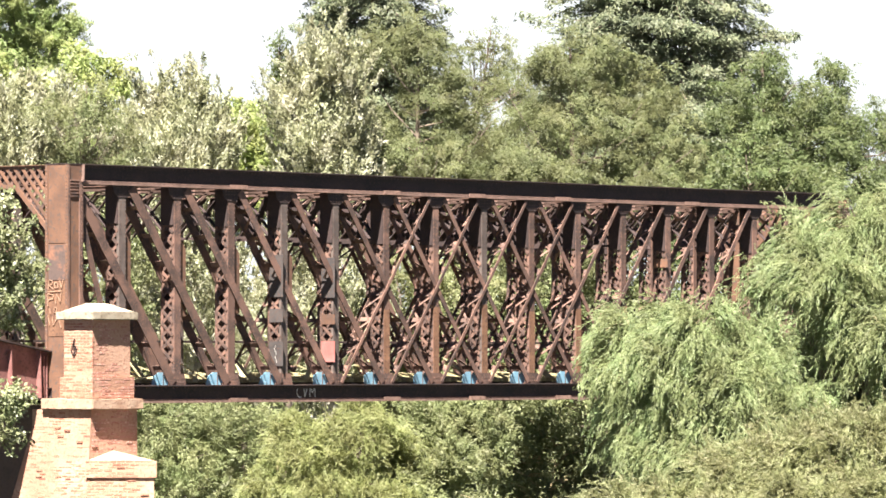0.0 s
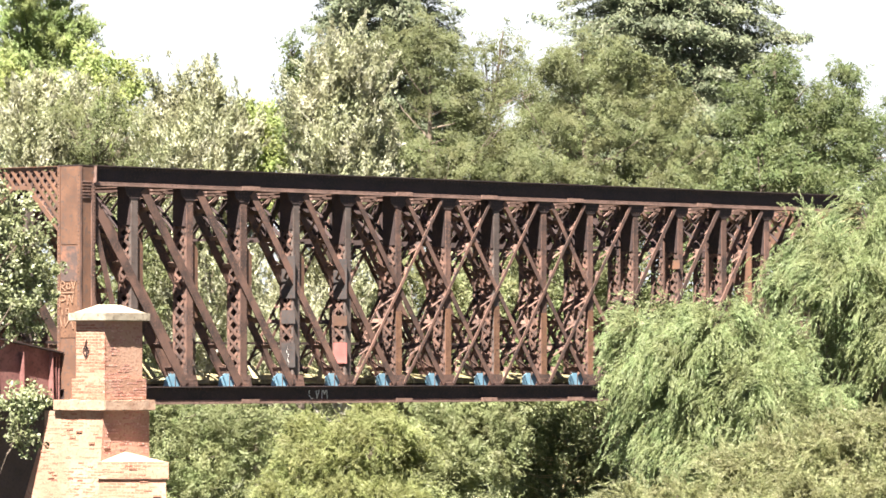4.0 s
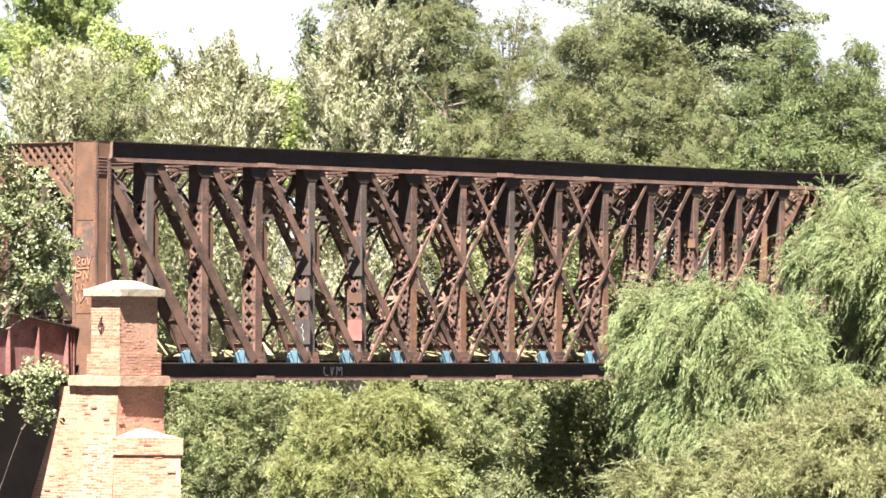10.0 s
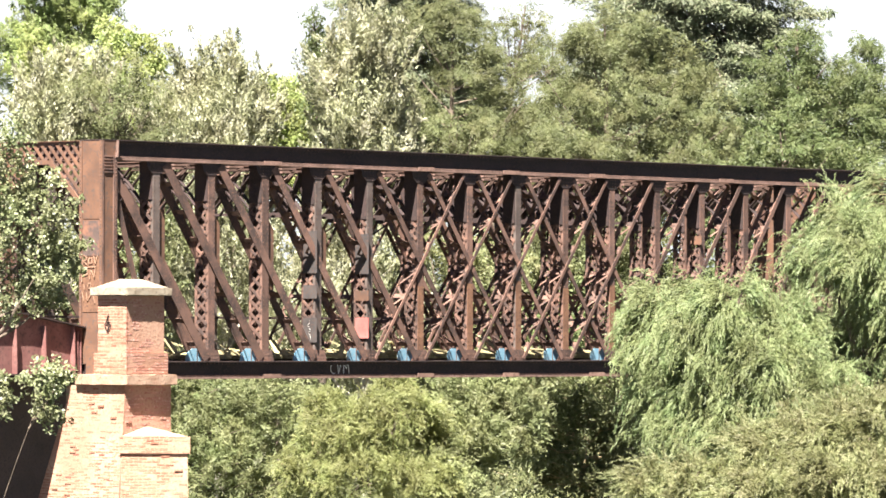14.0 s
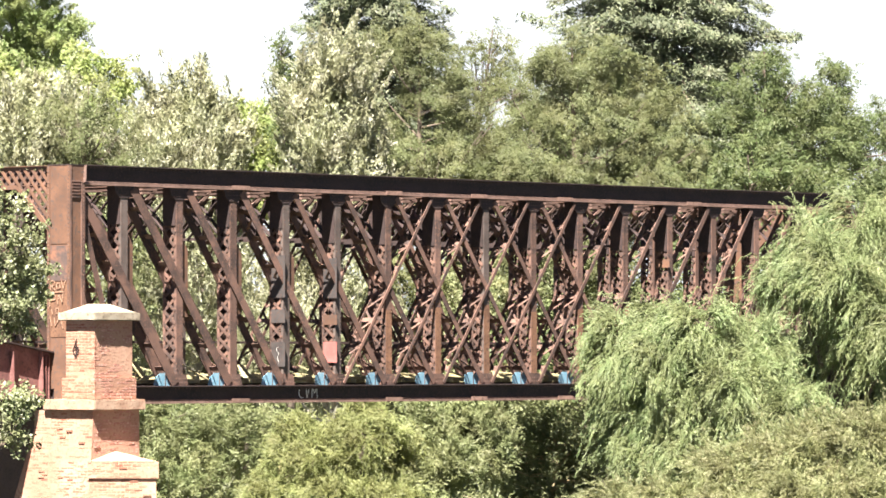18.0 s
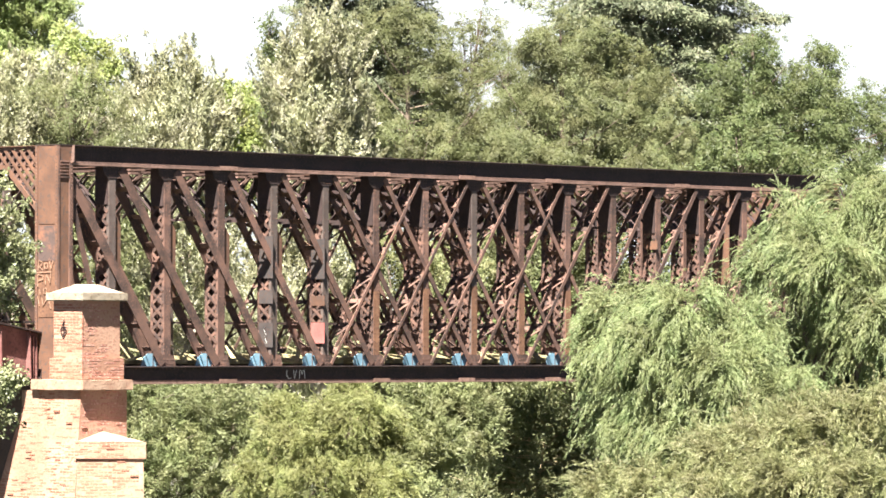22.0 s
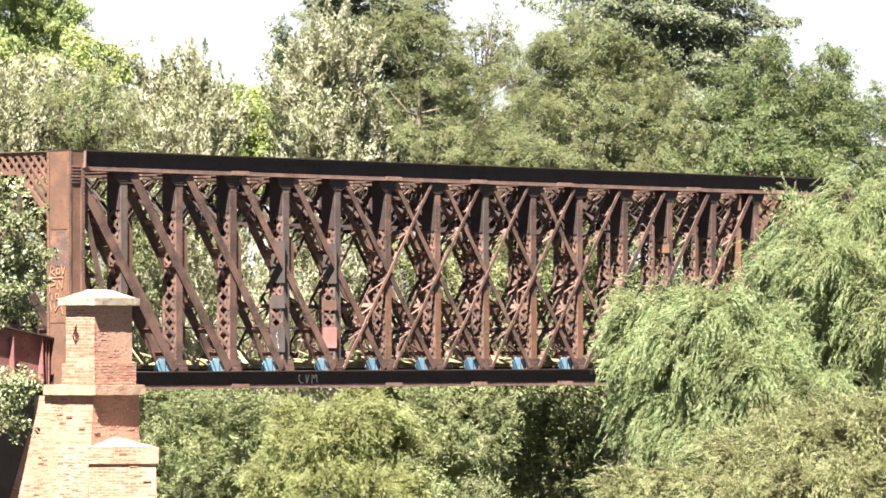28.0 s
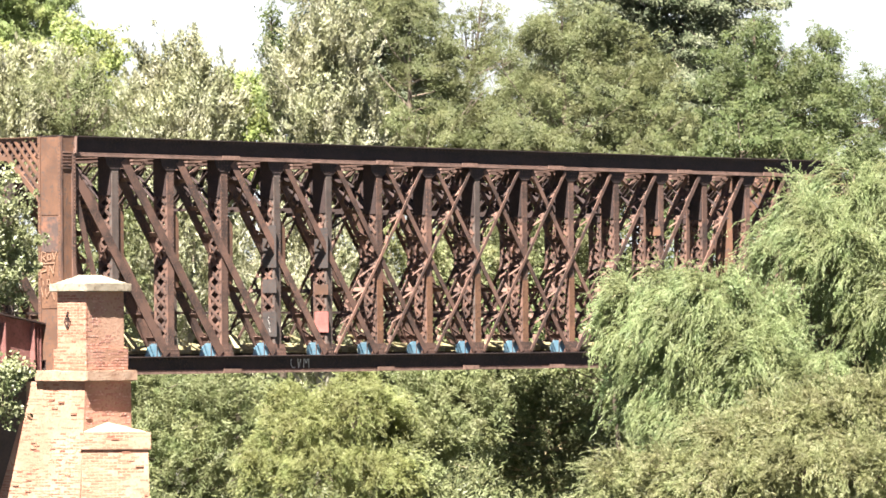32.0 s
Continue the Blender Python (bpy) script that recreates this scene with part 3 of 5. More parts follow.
def build_bridge():
    bridge = thing("truss_bridge", "rusty brown riveted iron lattice railway bridge", "bridge", (0, 0, BED))
    truss_side(bridge, 0.0, True)
    truss_side(bridge, FAR, False)
    for i in range(1, PANELS):
        cross_frame(bridge, i)
    for x, s in ((0.0, 1), (PANELS * PANEL + 0.5, -1)):
        end_post(bridge, x, -0.1, 0.8, s)
        end_post(bridge, x, FAR - 0.3, FAR + 0.6, s)
        portal(bridge, x)
    # posts with extra strips and batten plates
    for i, z0, z1 in ((1, 2.6, 4.9), (2, 2.5, 4.8), (3, 2.6, 4.7), (4, 2.9, 4.6)):
        x = i * PANEL + 0.15
        part("stiffening_plate", shape((plate, [(x, 0.06, z0), (x + 0.26, 0.06, z0), (x + 0.26, 0.06, z1 - 0.35), (x, 0.06, z1)], 0.016, (0, 1, 0))), RUST_ORANGE, bridge, "orange rusted stiffening plate")
    for i, z0, z1, m, lab in ((4, 3.1, 4.35, IRON_SLATE, "grey batten plate"), (4, 2.35, 2.75, IRON_SLATE, "grey batten plate"), (4, 1.05, 1.78, IRON_SLATE, "grey batten plate with scrawl"),
                              (5, 3.1, 4.3, IRON_SLATE, "grey batten plate"), (5, 2.3, 2.6, RUST_ORANGE, "orange batten plate"), (5, 1.17, 1.79, RED_PAINT, "faded red painted plate"),
                              (12, 4.22, 4.5, RUST_ORANGE, "orange batten plate")):
        x = i * PANEL - 0.165
        part("batten_plate", shape((slab, x - 0.014, -0.1, z0, x, DEEP - 0.1, z1)), m, bridge, lab)
    # floor: cross beams, stringers, worn planks, hand rail
    for i in range(PANELS + 1):
        x = i * PANEL
        part("floor_beam", shape((slab, x - 0.12, DEEP, 0.42, x + 0.12, FAR, 0.44), (slab, x - 0.012, DEEP, 0.02, x + 0.012, FAR, 0.42), (slab, x - 0.12, DEEP, 0.0, x + 0.12, FAR, 0.02)), RUST_DARK_SHADE, bridge)
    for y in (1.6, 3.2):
        part("stringer", shape((slab, 0.1, y - 0.1, 0.445, PANELS * PANEL, y + 0.1, 0.56)), RUST_DARK_SHADE, bridge)
    rnd = random.Random(5)
    for k in range(84):
        x = 0.6 + k * 0.43
        if rnd.random() < 0.85:
            ya, yb, e = 0.62 + rnd.random() * 0.5, 3.4 + rnd.random() * 0.8, rnd.uniform(-0.06, 0.2)
            part("sleeper", shape((bar, (x, ya, 0.62), (x + rnd.uniform(-0.3, 0.3), yb, 0.62 + e), 0.24, 0.11, (0, 0, 1))), TIMBER, bridge, "bleached timber sleeper")
    for k in range(72):
        x, y, a = 1.2 + k * 0.46 + rnd.uniform(-0.3, 0.3), rnd.uniform(0.62, 3.0), rnd.uniform(0, math.tau)
        long, tip = rnd.uniform(0.6, 1.6), rnd.uniform(0.05, 0.7)
        part("loose_plank", shape((bar, (x, y, 0.6), (x + long * math.cos(a), y + abs(long * math.sin(a)), 0.6 + tip), rnd.uniform(0.12, 0.24), 0.04, (0, 0, 1))), TIMBER, bridge, "broken bleached plank")
    part("hand_rail", shape((slab, 0.5, FAR - 0.1, 1.75, PANELS * PANEL, FAR - 0.05, 1.82)), RUST_DARK_SHADE, bridge)
    return bridge


RIVETS = bmesh.new()
bridge = build_bridge()
tagged(part("rivets", RIVETS, RUST, bridge, "small domed rivet heads"), kind="stuff")


# ---- scrawls on the iron ----
def scrawl(name, label, strokes, at, across, up, wide, material, normal):
    """Painted strokes; each stroke is a run of points in letter units."""
    ob = thing(name, label, "graffiti", at)
    across, up = Vector(across), Vector(up)
    for run in strokes:
        bm = bmesh.new()
        for a, b in zip(run, run[1:]):
            bar(bm, across * a[0] + up * a[1], across * b[0] + up * b[1], wide, 0.006, normal)
        part("stroke", bm, material, ob)
    return ob


X4 = 9.76
scrawl("painted_scrawl", "white chalk letters on the dark bottom chord", [
    [(0.3, 1), (0.1, 1), (0, 0.6), (0, 0.3), (0.15, 0), (0.32, 0.05)], [(0.5, 1), (0.58, 0), (0.78, 1)], [(0.95, 0), (0.98, 1), (1.15, 0.4), (1.3, 1), (1.35, 0)]],
    (X4, -0.006, BED + 0.12), (0.6, 0, 0), (0, 0, 0.33), 0.022, WHITE_PAINT, (0, 1, 0))
scrawl("painted_scrawl", "pale orange scribble on the end post", [
    [(0, 0), (0, 1), (0.3, 0.9), (0.3, 0.6), (0, 0.5)], [(0.45, 0.2), (0.5, 1), (0.7, 0.3), (0.75, 1.1)], [(-0.05, 1.15), (0.8, 1.2)],
    [(0.02, 1.3), (0.06, 2.1), (0.26, 2.0), (0.24, 1.72), (0.06, 1.66), (0.3, 1.32)], [(0.4, 1.45), (0.38, 1.85), (0.55, 1.9), (0.58, 1.5), (0.4, 1.45)], [(0.66, 2.05), (0.76, 1.4), (0.88, 2.1)],
    [(0.35, -0.1), (0.5, -0.1), (0.5, -0.5), (0.35, -0.5), (0.35, -0.1)], [(0.1, -0.2), (0.15, -0.6)], [(0, -0.7), (0.1, -1.5)], [(0.25, -0.8), (0.3, -1.5), (0.5, -1.0)], [(0.6, -0.9), (0.75, -1.7)]],
    (-0.036, 0.68, BED + 2.76), (0, -0.7, 0), (0, 0, 0.36), 0.026, RUST_SCRAWL, (1, 0, 0))
scrawl("painted_scrawl", "dark sprayed mark on the pier", [
    [(0.2, 0), (0, 0.35), (0.2, 0.7), (0.45, 0.35), (0.2, 0)], [(0.3, 1.0), (0.1, 0.5), (0.5, 0.5)], [(0.25, 0.9), (0.25, 0.1)]],
    (-0.425, -0.62, BED + 1.35), (0, -0.5, 0), (0, 0, 0.5), 0.035, RUST_DARK_SHADE, (1, 0, 0))
scrawl("painted_scrawl", "white scribble on a grey batten plate", [
    [(0.2, 1), (0, 0.8), (0.3, 0.55), (0.15, 0.3), (0.35, 0.1), (0.3, 0)]], (4 * PANEL - 0.187, 0.24, BED + 1.15), (0, -0.3, 0), (0, 0, 0.5), 0.005, WHITE_PAINT, (1, 0, 0))

# ---- the brick pier ----
def prism(bm, low, z0, high, z1):
    """A block between two level outlines."""
    a = [bm.verts.new((x, y, z0)) for x, y in low]
    b = [bm.verts.new((x, y, z1)) for x, y in high]
    k = len(a)
    bm.faces.new(a[::-1])
    bm.faces.new(b)
    for i in range(k):
        bm.faces.new((a[i], a[(i + 1) % k], b[(i + 1) % k], b[i]))


def rect(x0, y0, x1, y1):
    return [(x0, y0), (x1, y0), (x1, y1), (x0, y1)]


def wedge(grow):
    """Outline of the pointed cutwater, grown outwards."""
    return [(-0.335 - grow, -0.05), (0.775, -1.75 - grow * 1.5), (1.885 + grow, -0.05)]


def pyramid(bm, x0, y0, x1, y1, z0, z1, inset):
    prism(bm, rect(x0, y0, x1, y1), z0, rect(x0 + inset, y0 + inset, x1 - inset, y1 - inset), z1)


def worn(bm, amount, size=0.3):
    """Broken arrises and an uneven surface on cement work."""
    bmesh.ops.recalc_face_normals(bm, faces=bm.faces)
    bmesh.ops.bevel(bm, geom=[e for e in bm.edges if e.calc_face_angle(0) > 0.5], offset=0.025, segments=2, affect="EDGES")
    long = [e for e in bm.edges if e.calc_length() > size]
    bmesh.ops.subdivide_edges(bm, edges=long, cuts=7, use_grid_fill=True)
    for v in bm.verts:
        q = v.co * 5.5
        v.co += Vector((noise.noise(q), noise.noise(q + Vector((9, 0, 0))), noise.noise(q + Vector((0, 9, 0))))) * amount
    return bm


def brick_mesh(name, long, high, deep, material):
    """One brick with slightly broken arrises; its outer face looks to -y."""
    bm = bmesh.new()
    e = 0.006
    prism(bm, rect(-long / 2, 0, long / 2, deep), -high / 2, rect(-long / 2, 0, long / 2, deep), high / 2)
    for v in bm.verts:
        if v.co.y < 0.001:
            v.co.x -= math.copysign(e, v.co.x)
            v.co.z -= math.copysign(e, v.co.z)
    bmesh.ops.recalc_face_normals(bm, faces=bm.faces)
    me = bpy.data.meshes.new(name)
    bm.to_mesh(me)
    bm.free()
    me.materials.append(material)
    return me


PITCH, COURSE = 0.255, 0.081


def lay(parent, me, rnd, start, along, out, width, z0, z1):
    """Single bricks over an upright face, in running bond."""
    along, out = Vector(along), Vector(out)
    turn = Matrix((along, -out, Vector((0, 0, 1)))).transposed().to_4x4()
    for r in range(int((z1 - z0) / COURSE)):
        u = -PITCH / 2 if r % 2 else 0.0
        while u < width - 0.03:
            a, b = max(u, 0.0), min(u + PITCH, width)
            gone = noise.noise(Vector((u * 1.6 + along.x * 9, (z0 + r * COURSE) * 1.9, 1.0))) > (0.16 if along.y else -0.18)
            if b - a > 0.05 and rnd.random() > (0.82 if gone else 0.03):
                p = Vector(start) + along * ((a + b) / 2) + Vector((0, 0, z0 + (r + 0.5) * COURSE)) + out * (rnd.uniform(-0.011, -0.007) - (rnd.uniform(0.004, 0.02) if rnd.random() < 0.1 else 0))
                share("brick", me, parent, Matrix.Translation(p) @ turn @ pose(0, 0, 0, 0, rnd.uniform(-1, 1), 0) @ Matrix.Diagonal(((b - a - 0.013) / 0.242, 1, rnd.uniform(0.92, 1.04), 1)))
            u += PITCH


def lay_joined(name, parent, material, spots):
    """Many bricks in one mesh; spots: place, along, out, length."""
    verts, faces = [], []
    for p, along, out, long in spots:
        k = len(verts)
        for d, s in ((0.0, 0.006), (-0.06, 0.0)):
            for i, j in ((-1, -1), (1, -1), (1, 1), (-1, 1)):
                verts.append(p + along * (i * (long / 2 - s)) + Vector((0, 0, j * (0.033 - s))) + out * d)
        faces += [(k, k + 1, k + 2, k + 3), (k + 1, k, k + 4, k + 5), (k + 2, k + 1, k + 5, k + 6), (k + 3, k + 2, k + 6, k + 7), (k, k + 3, k + 7, k + 4)]
    me = bpy.data.meshes.new(name)
    me.from_pydata(verts, [], faces)
    me.materials.append(material)
    ob = new(name, me)
    ob.parent = parent
    return tagged(ob, kind="stuff")


def face_spots(rnd, start, along, out, width_at, z0, z1, batter=0.0):
    spots = []
    along, out = Vector(along), Vector(out)
    for r in range(int((z1 - z0) / COURSE)):
        z = z0 + (r + 0.5) * COURSE
        width = width_at(z)
        u = -PITCH / 2 if r % 2 else 0.0
        while u < width - 0.03:
            a, b = max(u, 0.0), min(u + PITCH, width)
            worn_off = noise.noise(Vector((u * 0.9 + along.x * 7, z * 1.1, 3.0))) > 0.22
            if b - a > 0.05 and rnd.random() > (0.75 if worn_off else 0.04):
                d = rnd.uniform(-0.004, 0.005) + batter * (-0.17 - z) - (0.022 if rnd.random() < 0.08 else 0) + (rnd.uniform(0.01, 0.03) if rnd.random() < 0.05 else 0)
                spots.append((Vector(start) + along * ((a + b) / 2) + Vector((0, 0, z)) + out * d, along, out, b - a - rnd.uniform(0.008, 0.02)))
            u += PITCH
    return spots


def build_pier(ax, ay, label, detailed):
    """ax, ay: the plan corner of the top block; heights are from the trusses' underside."""
    pier = thing("brick_pier", label, "pier", (ax, ay, BED))
    bw, bd = 1.55, 1.15
    rnd = random.Random(11)
    block = part("top_block", shape((slab, 0.013, 0.013, 0.74, bw - 0.013, bd - 0.013, 2.36)), MORTAR, pier, "brick block with lime mortar joints")
    slab_bm = shape((slab, -0.157, -0.157, 2.36, bw + 0.157, bd + 0.157, 2.59))
    part("cap_slab", worn(slab_bm, 0.012), RENDER_COAT, pier, "weathered pale cement capstone")
    part("cap_top", worn(shape((pyramid, -0.11, -0.11, bw + 0.11, bd + 0.11, 2.585, 2.83, 0.55)), 0.012), RENDER_COAT, pier, "weathered pale cement cap")
    plinth = part("plinth", shape((slab, -0.067, -0.067, 0.15, bw + 0.067, bd + 0.067, 0.74)), MORTAR, pier)
    part("ledge", worn(shape((slab, -0.26, -0.26, -0.17, bw + 0.26, bd + 0.65, 0.14)), 0.015), LEDGE_COAT, pier, "cement ledge dusted with brick red")
    stem = part("stem", shape((prism, rect(-0.66, -0.06, bw + 0.2, bd + 3.24), -7.2, rect(-0.1, -0.06, bw + 0.2, bd + 0.92), -0.17)), MORTAR, pier, "battered brick stem")
    part("corbel", shape((slab, -0.13, bd + 0.45, -0.7, 0.3, bd + 1.1, -0.17)), LEDGE_COAT, pier, "cement corbel")
    nose = part("cutwater", shape((prism, wedge(0.02), -7.2, wedge(-0.07), -2.07)), MORTAR, pier, "pointed brick cutwater")
    coping = part("coping", shape((prism, wedge(0.0), -2.07, wedge(0.0), -1.6)), MORTAR, pier, "brick coping course")
    part("nose_cap", worn(shape((prism, wedge(-0.03), -1.6, [(0.70, -0.05), (0.775, -0.13), (0.85, -0.05)], -1.33)), 0.008), LEDGE_COAT, pier, "pale cement sloping cap")
    if detailed:
        pale = brick_mesh("brick", 0.242, 0.066, 0.06, BRICK)
        red = brick_mesh("brick", 0.242, 0.066, 0.06, BRICK_RED)
        lay(block, pale, rnd, (0.0, bd, 0), (0, -1, 0), (-1, 0, 0), bd, 0.745, 2.36)
        lay(block, red, rnd, (0.0, 0.0, 0), (1, 0, 0), (0, -1, 0), bw, 0.745, 2.36)
        lay(plinth, pale, rnd, (-0.08, bd + 0.08, 0), (0, -1, 0), (-1, 0, 0), bd + 0.16, 0.16, 0.74)
        lay(plinth, red, rnd, (-0.08, -0.08, 0), (1, 0, 0), (0, -1, 0), bw + 0.16, 0.16, 0.74)
        spots = face_spots(rnd, (-0.1, -0.06, 0), (0, 1, 0), (-1, 0, 0), lambda z: bd + 0.98 - (z + 0.17) * 0.33, -4.2, -0.17, 0.08)
        burnt = [q for q in spots if rnd.random() < 0.03]
        lay_joined("bricks", stem, BRICK, [q for q in spots if q not in burnt])
        lay_joined("bricks", stem, BRICK_BURNT, burnt)
        lay_joined("bricks", stem, BRICK_RED, face_spots(rnd, (-0.1, -0.06, 0), (1, 0, 0), (0, -1, 0), lambda z: bw + 0.3, -2.2, -0.17))
        along, out = Vector((1.11, -1.69, 0)).normalized(), Vector((-1.69, -1.11, 0)).normalized()
        for z0, z1, grow, name, owner in ((-4.2, -2.08, -0.07, "cutwater", nose), (-2.065, -1.57, 0.0, "coping", coping)):
            a = Vector((*wedge(grow)[0], 0))
            long = (Vector((*wedge(grow)[1], 0)) - a).length
            spots = face_spots(rnd, a + out * 0.006, along, out, lambda z: long, z0, z1)
            if name == "cutwater":
                spots = [(p + out * (-2.08 - p.z) * 0.016, u, o, l) for p, u, o, l in spots]
            lay_joined("bricks", owner, BRICK, [q for q in spots if rnd.random() < 0.93])
    return pier


pier = build_pier(-0.4, -1.45, "pale red brick pier with cement capstone and pointed nose", True)
build_pier(-0.4, 4.9, "pale red brick pier behind the bridge end", False)


def approach_span():
    span = thing("approach_span", "red painted plate girder approach span", "bridge", (0, 0, BED))
    for y in (0.72, FAR):
        web = part("girder_web", shape((plate, [(-26, y, 0.15), (-0.02, y, 0.15), (-0.02, y, 1.45), (-2.4, y, 1.83), (-26, y, 1.83)], 0.03, (0, 1, 0))), RED_IRON, span, "red lead painted girder web")
        part("top_flange", shape((plate, [(-26, y - 0.2, 1.83), (-2.4, y - 0.2, 1.83), (-0.02, y - 0.2, 1.45), (-0.02, y - 0.2, 1.49), (-2.4, y - 0.2, 1.87), (-26, y - 0.2, 1.87)], 0.62, (0, 1, 0))), RUST_DARK_SHADE, web)
        part("bottom_flange", shape((slab, -26, y - 0.18, 0.11, -0.02, y + 0.2, 0.15)), RUST_DARK_SHADE, web)
        for k in range(12):
            x = -0.45 - k * 1.15
            part("stiffener", shape((plate, [(x, y, 0.15), (x, y - 0.19, 0.15), (x, y - 0.15, 1.5), (x, y, 1.5)], 0.03, (1, 0, 0))), RED_IRON, web, "upright web stiffener")
        for x in (-0.12, -0.24, -0.36):
            part("end_stiffener", shape((slab, x - 0.02, y - 0.1, 0.15, x + 0.02, y, 1.36)), RED_IRON, web, "narrow end stiffener")
    part("deck", shape((slab, -26, 0.9, 0.6, -0.2, FAR, 0.75)), RUST_DARK_SHADE, span)
    tagged(part("wall_abutment", shape((slab, -0.3, -0.0, 0.0, 1.2, 5.0, BED - 0.05)), WALL_SHADE), "brick wall under the span, shade put into its colour", "wall", kind="structure")


approach_span()

# ---- plants ----
EYE = Vector((-107.861, -106.554, 8.137))
AHEAD = Vector((0.7592, 0.6508, 0))
ASIDE = Vector((0.6508, -0.7592, 0))


def spot(side, deep, z=0.0):
    """A place by its distance along and beside the line of sight of the plan."""
    p = EYE + AHEAD * deep + ASIDE * side
    return np.array((p.x, p.y, z))


def quads(name, centres, axes, widths, material, parent, label="", broad=False):
    """Leaves as small blades, pointed or broad: centre, long half axis and cross half axis of each."""
    c, a, w = np.asarray(centres), np.asarray(axes), np.asarray(widths)
    n = len(c)
    k = 4 if broad else 3
    v = np.empty((n, k, 3), np.float32)
    if broad:
        v[:, 0], v[:, 1], v[:, 2], v[:, 3] = c - a, c + w, c + a, c - w
    else:
        v[:, 0], v[:, 1], v[:, 2] = c - a + w, c + a, c - a * 0.8 - w
    me = bpy.data.meshes.new(name)
    me.vertices.add(k * n)
    me.vertices.foreach_set("co", v.ravel())
    me.loops.add(k * n)
    me.loops.foreach_set("vertex_index", np.arange(k * n, dtype=np.int32))
    me.polygons.add(n)
    me.polygons.foreach_set("loop_start", np.arange(0, k * n, k, dtype=np.int32))
    me.update(calc_edges=True)
    me.materials.append(material)
    ob = new(name, me)
    ob.parent = parent
    if label:
        ob["label"] = label
    return ob


def unit(v):
    return v / np.maximum(np.linalg.norm(v, axis=-1, keepdims=True), 1e-6)


def spread(rng, n, long, wide, hang=0.0, up=1.3, grain=0.0):
    """Half axes for n leaves: random, drooping by hang, blades facing up by up."""
    d = unit(rng.normal(size=(n, 3)) + np.array((0, 0, -hang)) + grain)
    nrm = unit(rng.normal(size=(n, 3)) + np.array((-0.6 * up, -0.4 * up, 0.8 * up)))
    w = unit(np.cross(d, nrm))
    size = rng.uniform(0.6, 1.25, (n, 1))
    return d * long * size / 2, w * wide * size / 2


def crown_points(rng, blobs, clumps, per, tight, reach, rise, wild=0.45):
    """Leafy sprays over the outer part of several ellipsoids: leaf points along each spray.
    reach: length of a spray; rise: how far sprays point upwards."""
    vol = np.array([b[3] * b[4] * b[5] for b in blobs]) ** 0.5
    pick = rng.choice(len(blobs), clumps, p=vol / vol.sum())
    b = np.array(blobs)[pick]
    d = unit(rng.normal(size=(clumps, 3)))
    r = rng.uniform(0.2, 1.0, (clumps, 1)) ** 0.5
    lump = np.array([noise.noise(Vector(q * 2.2 + c[:3] * 0.7)) for q, c in zip(d, b)])[:, None]
    mids = b[:, :3] + d * r * b[:, 3:] * (1 + wild * lump)
    axis = unit(d + rng.normal(size=(clumps, 3)) * 0.5 + np.array((0, 0, rise)))
    k = rng.poisson(per, clumps) + 2
    own = np.repeat(np.arange(clumps), k)
    size = rng.uniform(0.6, 1.3, (clumps, 1))
    along = rng.uniform(-1, 1, (len(own), 1))
    thick = tight * (1.05 - 0.8 * np.clip(along, 0, 1))
    pts = mids[own] + axis[own] * along * reach * size[own] + rng.normal(size=(len(own), 3)) * thick * size[own]
    return mids, pts, axis[own]


def limbs(rng, base, top, radius, mids, count, name, material, parent):
    """A bent tapered trunk and limbs that reach into the crown."""
    bm = bmesh.new()
    base, top = np.array(base, float), np.array(top, float)
    bend = rng.normal(size=3) * 0.25
    pts = [base + (top - base) * f + bend * math.sin(f * 3.1) for f in (0, 0.25, 0.5, 0.75, 1)]
    tube(bm, pts, [radius, radius * 0.85, radius * 0.65, radius * 0.4, radius * 0.12], 7)
    ahead = mids @ np.array(AHEAD)
    front = np.where(ahead < np.median(ahead), 3.0, 1.0)
    for m in mids[rng.choice(len(mids), min(count, len(mids)), replace=False, p=front / front.sum())]:
        f = np.clip((m[2] - base[2]) / max(top[2] - base[2], 0.1) - rng.uniform(0.03, 0.15), 0.25, 0.95)
        a = base + (top - base) * f + bend * math.sin(f * 3.1)
        mid = a + (m - a) * 0.5 + np.array((0, 0, -0.08)) * np.linalg.norm(m - a)
        r = radius * (1 - f) * 0.45 + 0.022
        tube(bm, [a, mid, m], [r, r * 0.6, r * 0.2], 5)
    return part(name, bm, material, parent)


def tree(seed, name, label, category, side, deep, blobs, clumps, per, tight, leaf_size, foliage, bark, hang=0.0, radius=0.2, up=1.3, limb_count=40, group="", foot=0.0, reach=0.5, rise=0.5, follow=0.6, wild=0.45):
    """blobs: offsets beside, along, height of centre and the three radii."""
    rng = np.random.default_rng(seed)
    at = spot(side, deep, foot)
    ob = thing(name, label, category, at, group)
    bl = []
    for s, d, z, rs, rd, rz in blobs:
        o = AHEAD * d + ASIDE * s
        rr = max(rs, rd) * 0.5 + min(rs, rd) * 0.5
        bl.append((o.x, o.y, z - foot, rr, rr, rz))
    mids, pts, grain = crown_points(rng, bl, clumps, per, tight, reach, rise, wild)
    keep = pts[:, 2] > 0.05
    pts, grain = pts[keep], grain[keep]
    a, w = spread(rng, len(pts), leaf_size[0], leaf_size[1], hang, up, grain * follow)
    quads("crown", pts, a, w, foliage, ob, broad=leaf_size[1] > 0.6 * leaf_size[0])
    high = max(bl, key=lambda b: b[2] + b[5])
    limbs(rng, (0, 0, -0.2), (high[0], high[1], high[2] + high[5] * 0.7), radius, mids, limb_count, "trunk", bark, ob)
    return ob


LIT = np.array((-0.62, -0.42, 0.66))


